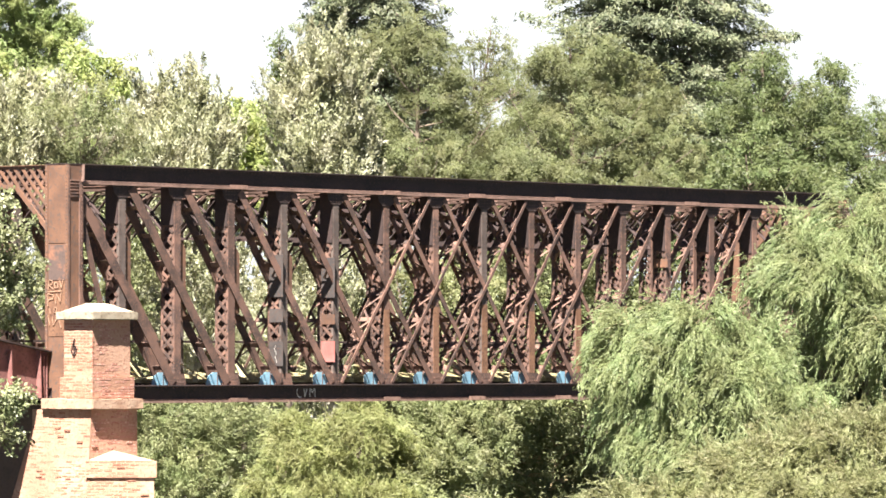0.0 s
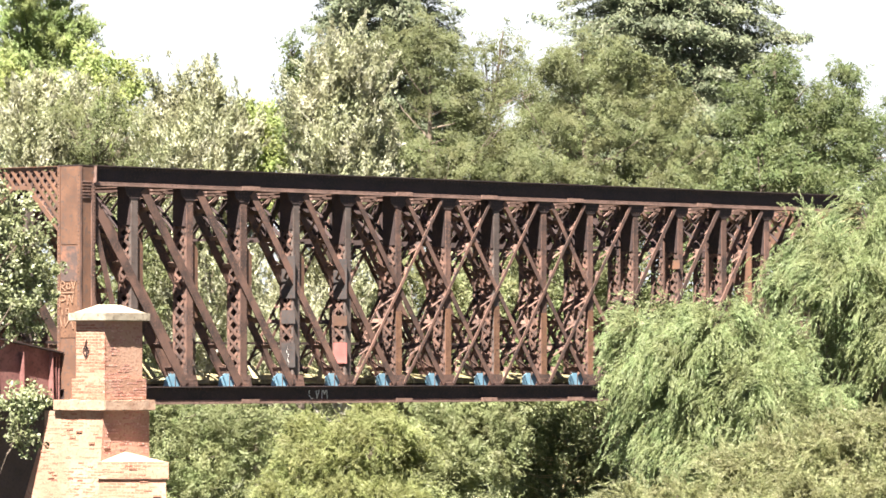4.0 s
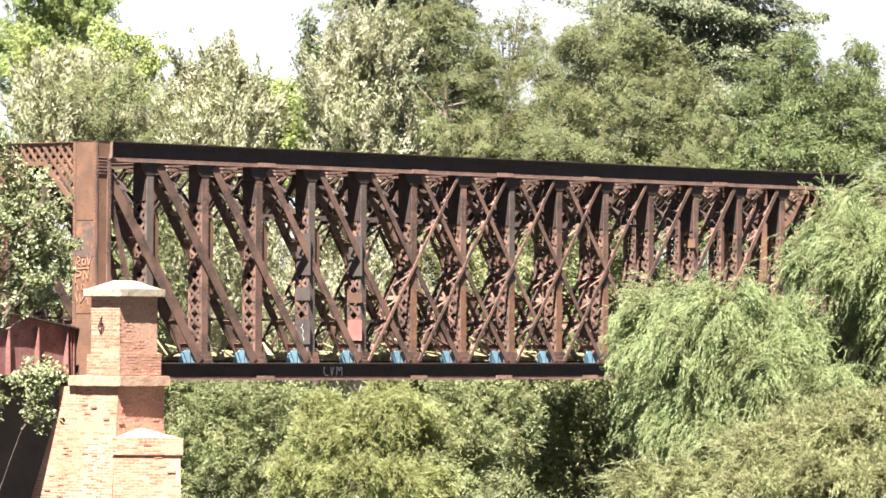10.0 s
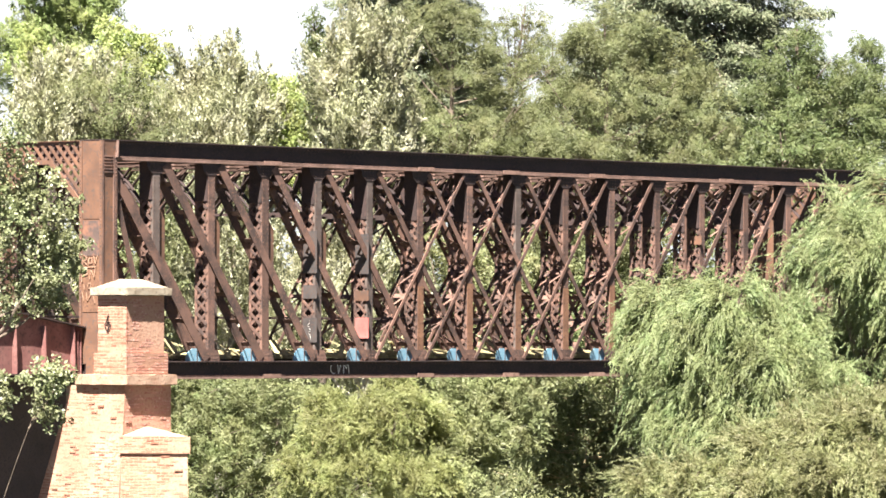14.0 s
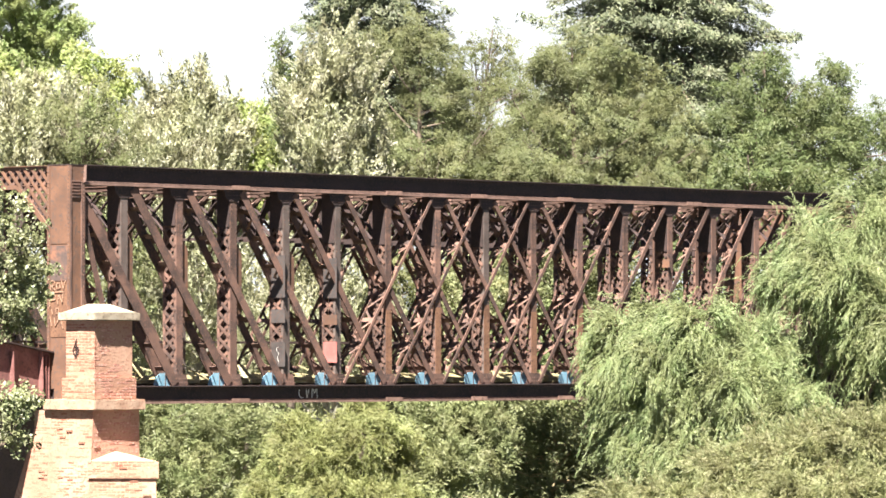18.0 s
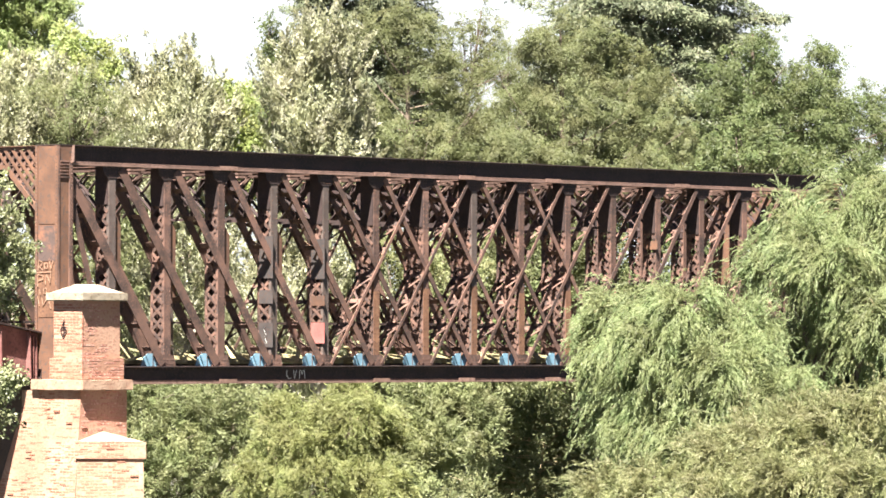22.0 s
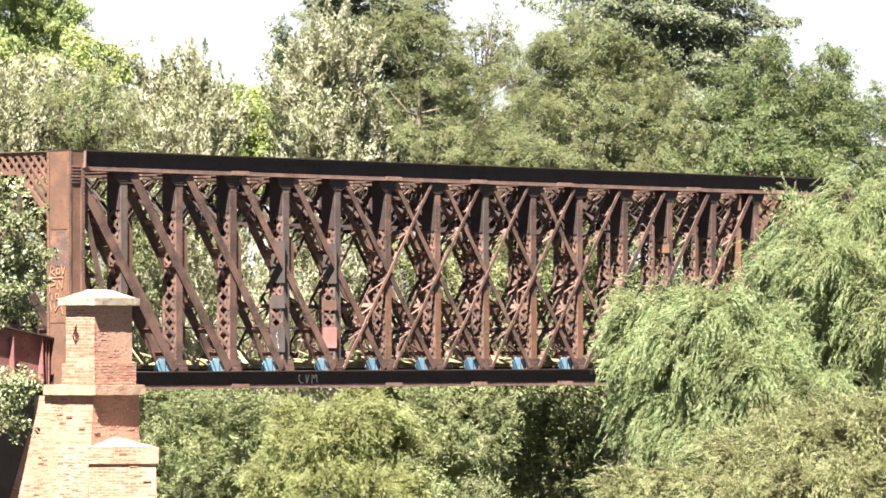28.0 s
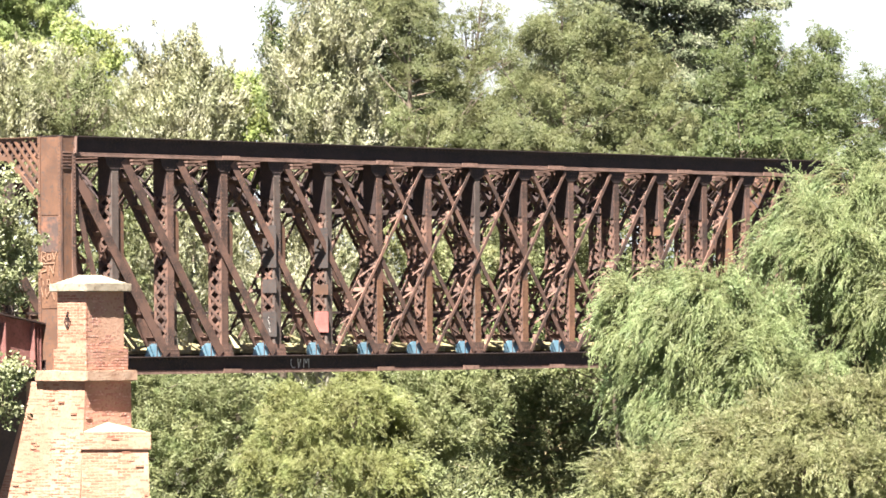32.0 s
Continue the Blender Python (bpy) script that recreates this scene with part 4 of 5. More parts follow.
def pad_tree(seed, name, label, side, deep, blobs, clumps, pads, per, pad, leaf_size, foliage, bark, radius=0.3, wild=0.5, loose=0.3, droop=0.3, gaps=0.12, limb_count=50, group=""):
    """A crown of flat feathery pads: each pad is a fan of small leaflets that lie nearly in one plane."""
    rng = np.random.default_rng(seed)
    ob = thing(name, label, "tree", spot(side, deep), group)
    bl = []
    for s, d, z, rs, rd, rz in blobs:
        o = AHEAD * d + ASIDE * s
        bl.append((o.x, o.y, z, rs, rs, rz))
    vol = np.array([b[3] * b[4] * b[5] for b in bl]) ** 0.55
    b = np.array(bl)[rng.choice(len(bl), clumps, p=vol / vol.sum())]
    d = unit(rng.normal(size=(clumps, 3)))
    lump = np.array([noise.noise(Vector(q * 2.4 + c[:3] * 0.7)) for q, c in zip(d, b)])[:, None]
    mids = b[:, :3] + d * rng.uniform(0.25, 1.0, (clumps, 1)) ** 0.5 * b[:, 3:] * (1 + wild * lump)
    full = np.array([noise.noise(Vector(q * 0.85 + 3.1)) > -gaps for q in mids])
    own = np.repeat(np.arange(clumps), np.where(full, rng.poisson(pads, clumps) + 1, 0))
    heart = mids[own] + rng.normal(size=(len(own), 3)) * np.array((0.24, 0.24, 0.2)) + d[own] * rng.uniform(-0.25, 0.4, (len(own), 1))
    face = unit(d[own] * 0.55 + LIT + rng.normal(size=(len(own), 3)) * 0.38)
    lie = d[own] * 0.5 + np.array((0, 0, 0.55)) + rng.normal(size=(len(own), 3)) * 0.7
    e1 = unit(lie - face * (lie * face).sum(axis=1, keepdims=True))
    e2 = np.cross(face, e1) * 0.55
    reach = pad * 1.35 * rng.uniform(0.6, 1.35, (len(own), 1))
    of = np.repeat(np.arange(len(own)), rng.poisson(per, len(own)) + 2)
    turn, r = rng.uniform(0, math.tau, (len(of), 1)), rng.uniform(0, 1, (len(of), 1)) ** 0.6
    out = e1[of] * np.cos(turn) + e2[of] * np.sin(turn)
    pts = heart[of] + out * r * reach[of] + face[of] * rng.normal(size=(len(of), 1)) * 0.035 - np.array((0, 0, droop)) * r * r * reach[of]
    along = unit(e1[of] * 0.6 + out * 0.9 + rng.normal(size=(len(of), 3)) * 0.35 - np.array((0, 0, droop)))
    across = unit(np.cross(along, face[of] + rng.normal(size=(len(of), 3)) * loose))
    size = rng.uniform(0.65, 1.25, (len(of), 1))
    quads("crown", pts, along * leaf_size[0] * size / 2, across * leaf_size[1] * size / 2, foliage, ob)
    high = max(bl, key=lambda q: q[2] + q[5])
    limbs(rng, (0, 0, -0.2), (high[0], high[1], high[2] + high[5] * 0.7), radius, mids, limb_count, "trunk", bark, ob)
    return ob


def conifer(seed, label, side, deep, top, wide, shoulder, lowest, foliage, bark, radius=0.45):
    """A fir: a straight trunk with tiers of level boughs, each a flat fan of needle sprays that droops at its rim."""
    rng = np.random.default_rng(seed)
    ob = thing("conifer", label, "tree", spot(side, deep))
    bm = bmesh.new()
    tube(bm, [(0, 0, -0.2), (0.05, 0, top * 0.5), (0, 0, top)], [radius, radius * 0.6, 0.03], 8)
    pts, ax, ws = [], [], []
    z = lowest
    while z < top - 0.3:
        long_here = wide * min(1.0, ((top - z) / shoulder) ** 0.75)
        count = max(5, int(5 + long_here * 1.5))
        start = rng.uniform(0, math.tau)
        for k in range(count):
            turn = start + (k + rng.uniform(-0.3, 0.3)) * math.tau / count
            length = long_here * rng.uniform(0.5, 1.08)
            go = np.array((math.cos(turn), math.sin(turn), 0))
            beside = np.array((-math.sin(turn), math.cos(turn), 0))
            base = np.array((0, 0, z + rng.uniform(-0.5, 0.5)))
            lift, sag = rng.uniform(-0.25, 0.45), rng.uniform(0.1, 0.4)

            def along_bough(f, length=length, go=go, base=base, lift=lift, sag=sag):
                return base + go * f * length + np.array((0, 0, 1)) * (lift * f - sag * f * f) * length
            tube(bm, [along_bough(0), along_bough(0.5), along_bough(0.95)], [0.06, 0.035, 0.012], 4)
            # side twigs along the bough, longest in the middle, each with needle sprays
            n = int(22 * length)
            f = rng.uniform(0.3, 1.0, n) ** 0.8
            side_out = rng.uniform(-1, 1, n) * (0.28 * length * np.sin(np.clip(f, 0, 0.97) * math.pi) + 0.12)
            p = np.stack([along_bough(q) for q in f]) + beside * side_out[:, None] - np.array((0, 0, 0.22)) * np.abs(side_out)[:, None]
            for _ in range(3):
                pp = p + rng.normal(size=(n, 3)) * np.array((0.12, 0.12, 0.13))
                a = unit(go * 0.7 + beside * np.sign(side_out)[:, None] * 0.6 + rng.normal(size=(n, 3)) * 0.55 + np.array((0, 0, -0.3)))
                nrm = unit(rng.normal(size=(n, 3)) * 0.45 + np.array((0, 0, 0.3)) + LIT)
                size = rng.uniform(0.6, 1.3, (n, 1))
                pts.append(pp)
                ax.append(a * 0.15 * size)
                ws.append(unit(np.cross(a, nrm)) * 0.042 * size)
        z += rng.uniform(0.26, 0.46)
    quads("crown", np.concatenate(pts), np.concatenate(ax), np.concatenate(ws), foliage, ob)
    part("trunk", bm, bark, ob)
    return ob


# the far bank, from the back to the front
conifer(1, "tall dark fir with tiers of drooping boughs", -3.35, 262.0, 36.0, 5.4, 16.0, 15.0, LEAF_FIR, BARK, 0.42)
conifer(2, "broad dark fir with tiers of drooping boughs", 10.4, 258.0, 38.0, 8.0, 19.0, 15.0, LEAF_FIR, BARK, 0.5)
pad_tree(27, "acacia_tree", "slender olive-green acacia between the broad ones", 2.85, 222.0,
     [(0.0, 0.0, 18.2, 1.1, 1.1, 1.4), (0.3, 0.0, 19.9, 0.7, 0.7, 0.8), (-0.5, 0.0, 16.6, 1.5, 1.5, 1.7), (0.4, 0.0, 14.0, 1.8, 1.8, 2.0)],
     130, 7, 44, 0.27, (0.1, 0.038), LEAF_OLIVE, BARK, radius=0.2, gaps=0.35, group="acacias")
tree(3, "pine_tree", "tall light green pine at the wood edge", "tree", -19.70, 250.0,
     [(-0.26, 0.0, 25.43, 1.99, 1.99, 2.38), (0.53, 0.0, 23.31, 1.72, 1.72, 1.59), (2.25, 0.0, 23.84, 0.58, 0.58, 0.48), (-1.06, 0.0, 21.46, 2.12, 2.12, 2.12)],
     420, 120, 0.16, (0.28, 0.055), LEAF_PINE, BARK, radius=0.3, up=2.0, reach=0.6, rise=0.6, follow=1.2)
pad_tree(4, "broadleaf_tree", "sunlit yellow-green leafy tree", -17.03, 235.0,
     [(-0.25, 0.0, 20.16, 2.86, 2.86, 1.74), (1.99, 0.0, 19.91, 1.24, 1.24, 1.49), (-1.74, 0.0, 20.41, 1.49, 1.49, 1.74), (1.3, 0.0, 21.3, 1.3, 1.3, 1.0), (2.6, 0.0, 20.7, 0.9, 0.9, 0.9), (0.50, 0.0, 17.67, 3.24, 3.24, 2.74)],
     300, 5, 26, 0.32, (0.18, 0.09), LEAF_LIME, BARK, radius=0.3, loose=0.5)
tree(5, "broadleaf_tree", "distant yellow-green bushy tree", "tree", -9.38, 250.0,
     [(0.00, 0.0, 18.9, 2.2, 2.2, 1.46), (-0.3, 0.0, 17.0, 2.8, 2.8, 2.4)],
     260, 80, 0.22, (0.22, 0.11), LEAF_LIME, BARK, radius=0.25)
tree(6, "broadleaf_tree", "distant bluish green tree top", "tree", -7.24, 245.0,
     [(-0.3, 0.0, 22.1, 0.4, 0.4, 1.5), (0.2, 0.0, 20.6, 0.7, 0.7, 1.2), (0.5, 0.0, 19.0, 1.2, 1.2, 1.8)],
     110, 60, 0.2, (0.2, 0.09), LEAF_GREEN, BARK, radius=0.25)
pad_tree(26, "broadleaf_tree", "small dull olive tree beneath the yellow-green one", -13.5, 202.0,
     [(0.0, 0.0, 18.0, 1.0, 1.0, 0.9), (-0.7, 0.0, 17.0, 1.2, 1.2, 1.2), (0.6, 0.0, 16.6, 1.2, 1.2, 1.2), (0.0, 0.0, 14.0, 1.8, 1.8, 2.0)],
     120, 7, 36, 0.27, (0.11, 0.045), LEAF_OLIVE, BARK, radius=0.15)
poplar_a = tree(7, "silver_poplar", "silver-leaved poplar with pale bark", "tree", -16.02, 206.0,
     [(0.22, 0.0, 18.20, 0.31, 0.31, 0.98), (1.42, 0.0, 17.65, 0.33, 0.33, 0.98), (-0.76, 0.0, 18.09, 0.35, 0.35, 0.87), (-0.22, 0.0, 17.32, 1.85, 1.85, 1.64), (1.31, 0.0, 16.67, 1.53, 1.53, 1.75), (-0.44, 0.0, 14.97, 2.40, 2.40, 2.62), (1.53, 0.0, 13.44, 1.96, 1.96, 3.27)],
     372, 170, 0.15, (0.19, 0.075), LEAF_SILVER, BARK_WHITE, reach=1.1, rise=1.9, follow=2.2, radius=0.2, group="silver poplars", limb_count=60)
poplar_b = tree(8, "silver_poplar", "silver-leaved poplar with spiky wind-blown top", "tree", -9.81, 204.0,
     [(0.48, 0.0, 19.27, 0.13, 0.13, 0.73), (-0.54, 0.0, 18.62, 0.15, 0.15, 0.65), (-1.47, 0.0, 18.19, 0.15, 0.15, 0.65), (1.47, 0.0, 18.19, 0.15, 0.15, 0.61), (0.48, 0.0, 18.68, 0.26, 0.26, 1.08), (-0.65, 0.0, 18.14, 0.28, 0.28, 0.97), (-1.34, 0.0, 17.71, 0.28, 0.28, 0.91), (1.19, 0.0, 17.71, 0.26, 0.26, 0.91), (-0.11, 0.0, 17.93, 0.30, 0.30, 0.86), (-1.94, 0.0, 17.28, 0.35, 0.35, 0.97), (0.43, 0.0, 17.49, 0.56, 0.56, 1.19), (0.00, 0.0, 16.20, 2.59, 2.59, 1.73), (-0.65, 0.0, 14.47, 3.03, 3.03, 2.59), (0.22, 0.0, 10.80, 3.24, 3.24, 3.46)],
     500, 170, 0.14, (0.19, 0.07), LEAF_SILVER, BARK_WHITE, reach=1.1, rise=1.9, follow=2.2, radius=0.3, group="silver poplars", limb_count=60)
poplar_c = tree(9, "silver_poplar", "bright silver-leaved poplar with white forked trunk", "tree", -4.22, 200.0,
     [(-0.53, 0.0, 19.41, 0.34, 0.34, 1.02), (0.28, 0.0, 19.68, 0.38, 0.38, 0.95), (1.17, 0.0, 18.77, 0.34, 0.34, 1.06), (-1.38, 0.0, 18.56, 0.32, 0.32, 1.06), (-0.11, 0.0, 18.67, 0.95, 0.95, 1.06), (-0.95, 0.0, 17.61, 1.2, 1.2, 1.69), (0.7, 0.0, 17.40, 1.05, 1.05, 1.91), (0.0, 0.0, 15.49, 1.95, 1.95, 1.91), (-0.11, 0.0, 12.65, 2.2, 2.2, 2.75), (-0.53, 0.0, 9.05, 3.39, 3.39, 2.33)],
     600, 170, 0.14, (0.19, 0.07), LEAF_SILVER, BARK_WHITE, reach=1.1, rise=1.9, follow=2.2, radius=0.36, group="silver poplars", limb_count=60)
tree(25, "broadleaf_tree", "slender grey-green tree top behind the poplars", "tree", -9.84, 214.0,
     [(0.16, 0.0, 19.54, 0.18, 0.18, 0.91), (-0.41, 0.0, 18.91, 0.20, 0.20, 0.68), (-1.47, 0.0, 18.81, 0.18, 0.18, 0.63), (0.00, 0.0, 17.84, 1.02, 1.02, 1.02), (-1.13, 0.0, 17.73, 0.91, 0.91, 0.91)],
     110, 90, 0.12, (0.16, 0.05), LEAF_SHADE, BARK, radius=0.15, reach=0.5, rise=1.2, follow=1.2)
pad_tree(10, "acacia_tree", "feathery olive-green acacia on the far bank", -0.32, 214.0,
     [(-1.81, 0.0, 20.79, 1.13, 1.13, 1.13), (-0.68, 0.0, 21.01, 0.91, 0.91, 1.02), (-2.95, 0.0, 19.77, 0.91, 0.91, 1.13), (0.0, 0.0, 19.77, 1.30, 1.30, 1.50), (1.15, 0.0, 18.6, 0.8, 0.8, 1.0), (2.9, 1.0, 17.3, 1.0, 1.0, 1.3), (3.1, 1.0, 18.9, 0.7, 0.7, 0.8), (2.5, 0.0, 15.6, 1.3, 1.3, 1.4), (-0.68, 0.0, 17.73, 2.49, 2.49, 2.27), (1.13, 0.0, 16.59, 2.04, 2.04, 2.27), (-0.23, 0.0, 12.97, 3.17, 3.17, 3.17), (1.81, 0.0, 16.59, 1.02, 1.02, 1.36), (-1.81, -2.0, 15.91, 1.13, 1.13, 0.77), (0.68, -2.0, 15.80, 1.36, 1.36, 0.82)],
     500, 9, 56, 0.27, (0.095, 0.036), LEAF_OLIVE, BARK, radius=0.28, group="acacias")
pad_tree(11, "acacia_tree", "broad feathery olive-green acacia", 5.69, 210.0,
     [(-0.67, 0.0, 19.77, 1.33, 1.33, 1.22), (-1.78, 0.0, 19.10, 0.78, 0.78, 1.11), (0.78, 0.0, 19.55, 1.11, 1.11, 1.11), (2.00, 0.0, 18.88, 1.56, 1.56, 1.33), (-2.34, 0.0, 17.99, 0.89, 0.89, 1.22), (0.00, 0.0, 16.66, 3.78, 3.78, 2.00), (3.11, 0.0, 16.44, 1.78, 1.78, 1.78), (0.00, 0.0, 12.88, 4.23, 4.23, 3.11), (-2.45, -2.0, 15.66, 1.22, 1.22, 0.80), (-0.22, -2.0, 15.50, 1.45, 1.45, 0.80), (2.45, -2.0, 15.32, 1.56, 1.56, 0.80)],
     760, 9, 56, 0.27, (0.095, 0.036), LEAF_OLIVE, BARK, radius=0.32, group="acacias", limb_count=70)
pad_tree(12, "acacia_tree", "thin acacia top against the sky", -0.96, 232.0,
     [(2.58, 0.0, 21.97, 0.74, 0.74, 0.59), (3.44, 0.0, 21.48, 0.54, 0.54, 0.84), (2.14, 0.0, 21.11, 0.64, 0.64, 0.98), (3.02, 0.0, 20.25, 0.64, 0.64, 0.64), (3.07, 0.0, 22.47, 0.34, 0.34, 0.34)],
     130, 4, 26, 0.22, (0.11, 0.045), LEAF_OLIVE, BARK, radius=0.2, limb_count=30)
pad_tree(13, "broadleaf_tree", "dense mid-green leafy tree", 13.31, 222.0,
     [(0.0, 0.0, 20.5, 0.95, 0.95, 0.85), (-0.47, 0.0, 18.74, 1.88, 1.88, 1.41), (0.94, 0.0, 19.68, 1.29, 1.29, 1.06), (2.3, 0.0, 19.1, 1.0, 1.0, 0.9), (2.9, 0.0, 17.9, 1.2, 1.2, 1.1), (-1.18, 0.0, 17.33, 2.12, 2.12, 1.88), (1.18, 0.0, 17.10, 2.35, 2.35, 2.12), (-0.24, 0.0, 14.32, 3.53, 3.53, 3.06)],
     420, 7, 32, 0.3, (0.13, 0.055), LEAF_GREEN, BARK, radius=0.3, loose=0.45, wild=0.65)
pad_tree(14, "broadleaf_tree", "green tree with a bare forked twig", 17.40, 236.0,
     [(-0.12, 0.0, 20.84, 0.70, 0.70, 0.55), (0.38, 0.0, 20.46, 0.35, 0.35, 0.62), (-0.75, 0.0, 18.21, 2.00, 2.00, 1.75), (1.50, 0.0, 17.96, 2.00, 2.00, 1.50), (0.50, 0.0, 14.71, 3.00, 3.00, 2.75), (2.7, 0.0, 18.5, 1.4, 1.4, 1.2), (2.4, 0.0, 16.4, 1.8, 1.8, 1.6), (4.2, 0.0, 17.6, 1.6, 1.6, 1.8)],
     370, 7, 30, 0.3, (0.13, 0.055), LEAF_GREEN, BARK, radius=0.3, loose=0.45, wild=0.65)
pad_tree(15, "broadleaf_tree", "rounded light green tree behind the bridge end", 11.57, 200.0,
     [(-0.21, 0.0, 15.19, 1.48, 1.48, 1.06), (1.48, 0.0, 14.98, 1.91, 1.91, 1.27), (-1.06, 0.0, 14.77, 1.27, 1.27, 1.27), (0.64, 0.0, 12.01, 3.39, 3.39, 2.33)],
     220, 5, 30, 0.28, (0.15, 0.07), LEAF_GREEN, BARK, radius=0.22, loose=0.5)
tree(16, "leafy_shrub", "grey-green feathery riverside bush", "shrub", -9.14, 190.0,
     [(-0.60, 0.0, 5.18, 2.21, 2.21, 1.81), (1.41, 0.0, 5.78, 1.81, 1.81, 1.41), (0.00, 0.0, 3.37, 3.22, 3.22, 2.21), (-1.61, 0.0, 6.39, 1.01, 1.01, 1.01)],
     500, 115, 0.13, (0.21, 0.045), LEAF_SHRUB, BARK, radius=0.12, reach=0.6, rise=0.3, follow=1.6)
tree(18, "leafy_shrub", "mixed green riverside bush", "shrub", -1.66, 186.0,
     [(1.58, -1.3, 5.93, 1.28, 1.28, 1.08), (1.38, 0.0, 6.72, 1.38, 1.38, 0.79), (2.86, 0.0, 7.01, 1.18, 1.18, 0.75), (4.14, 0.0, 7.11, 0.99, 0.99, 0.71), (2.96, -1.2, 6.03, 0.99, 0.99, 0.79), (3.3, -1.6, 5.0, 0.7, 0.7, 0.8), (0.79, -2.6, 3.86, 1.0, 1.0, 1.38), (1.9, -2.4, 4.6, 1.1, 1.1, 1.0), (0.7, -3.4, 2.9, 1.2, 1.2, 1.0)],
     680, 95, 0.15, (0.2, 0.055), LEAF_SHRUB, BARK, radius=0.05, limb_count=14, reach=0.55, follow=1.2)
# Canopy added behind the trusses to throw the bank below into shade.
tree(19, "shade_tree", "dense tree added to shade the bank beneath it", "tree", 6.95, 196.0,
     [(-4.9, -1.2, 8.0, 1.4, 1.4, 0.8), (-4.07, -3.0, 8.41, 1.87, 1.87, 0.93), (-2.2, -3.0, 8.2, 1.66, 1.66, 0.93), (-3.65, 0.0, 8.2, 1.87, 1.87, 0.93), (-1.99, 0.0, 7.99, 1.66, 1.66, 0.93), (-0.85, -1.0, 8.8, 1.04, 1.04, 0.83), (-3.24, 3.0, 7.99, 1.87, 1.87, 0.87), (-2.6, 5.2, 8.1, 1.9, 1.9, 0.9), (-0.8, 4.0, 8.0, 1.5, 1.5, 0.9)],
     178, 50, 0.2, (0.24, 0.14), LEAF_GREEN, BARK, radius=0.13, limb_count=25)
tree(24, "leafy_shrub", "twiggy grey-green bush in the shade of the added tree", "shrub", 2.9, 198.0,
     [(-0.22, 0.0, 4.76, 1.18, 1.18, 1.51), (1.29, 0.0, 4.98, 1.29, 1.29, 1.72), (0.00, 0.0, 2.83, 2.37, 2.37, 1.29), (2.37, 0.0, 3.90, 1.29, 1.29, 1.94)],
     320, 70, 0.2, (0.2, 0.08), LEAF_SHADE, TWIG, radius=0.06, limb_count=90)
tree(20, "leafy_shrub", "sunlit grey-green bush behind the trusses", "shrub", -8.02, 208.0,
     [(-2.64, 0.0, 9.08, 2.64, 2.64, 2.42), (0.22, 0.0, 9.53, 2.42, 2.42, 2.42), (-0.88, 0.0, 7.10, 3.97, 3.97, 1.76)],
     325, 80, 0.2, (0.17, 0.1), LEAF_SILVER, BARK, radius=0.15)
tree(21, "leafy_shrub", "light green bush behind the trusses", "shrub", -0.52, 206.0,
     [(-1.31, 0.0, 9.95, 2.40, 2.40, 2.40), (1.53, 0.0, 9.51, 2.40, 2.40, 2.40), (0.22, 0.0, 7.11, 4.36, 4.36, 1.75)],
     375, 100, 0.2, (0.17, 0.08), LEAF_OSIER, BARK, radius=0.15)
tree(22, "leafy_shrub", "dark green bush behind the trusses", "shrub", 6.08, 208.0,
     [(-1.76, 0.0, 9.97, 2.42, 2.42, 2.42), (1.32, 0.0, 9.97, 2.64, 2.64, 2.64), (-0.22, 0.0, 7.10, 3.97, 3.97, 1.98)],
     360, 90, 0.2, (0.18, 0.08), LEAF_SHRUB, BARK, radius=0.15)
tree(23, "leafy_shrub", "green bush beyond the pier", "shrub", -14.07, 200.0,
     [(-0.85, 0.0, 9.90, 2.33, 2.33, 2.33), (1.27, 0.0, 11.17, 2.33, 2.33, 2.54), (0.00, 0.0, 6.93, 3.18, 3.18, 2.12), (-3.5, 0.0, 10.4, 2.2, 2.2, 2.4), (-3.2, 0.0, 13.2, 1.8, 1.8, 1.6), (-3.3, 0.0, 7.2, 2.4, 2.4, 2.4)],
     440, 80, 0.2, (0.18, 0.08), LEAF_SHADE, BARK, radius=0.15)


def far_woods():
    """Low woods that close the view behind everything."""
    rng = np.random.default_rng(77)
    n = 26000
    side = rng.uniform(-34, 34, n)
    deep = rng.uniform(268, 300, n)
    top = 12 + 2.5 * np.sin(side * 0.35) + 1.5 * np.sin(side * 0.9 + 1)
    z = rng.uniform(0, 1, n) ** 0.8 * top
    pts = np.array([EYE.x, EYE.y, 0]) + deep[:, None] * np.array(AHEAD) + side[:, None] * np.array(ASIDE)
    pts[:, 2] = z
    a, w = spread(rng, n, 1.0, 0.7)
    tagged(quads("far_woods", pts, a, w, LEAF_SHADE, None), "distant green woodland on the far bank", "woods", kind="stuff")


pad_tree(28, "broadleaf_tree", "dark green leafy tree behind the far truss end", 9.4, 208.0,
     [(0.0, 0.0, 11.0, 2.0, 2.0, 1.8), (1.8, 0.0, 10.2, 1.8, 1.8, 1.8), (-1.4, 0.0, 9.0, 1.6, 1.6, 1.6), (0.3, 0.0, 7.4, 2.6, 2.6, 2.0)],
     170, 6, 24, 0.3, (0.15, 0.065), LEAF_GREEN, BARK, radius=0.2, loose=0.5, gaps=0.3)
far_woods()


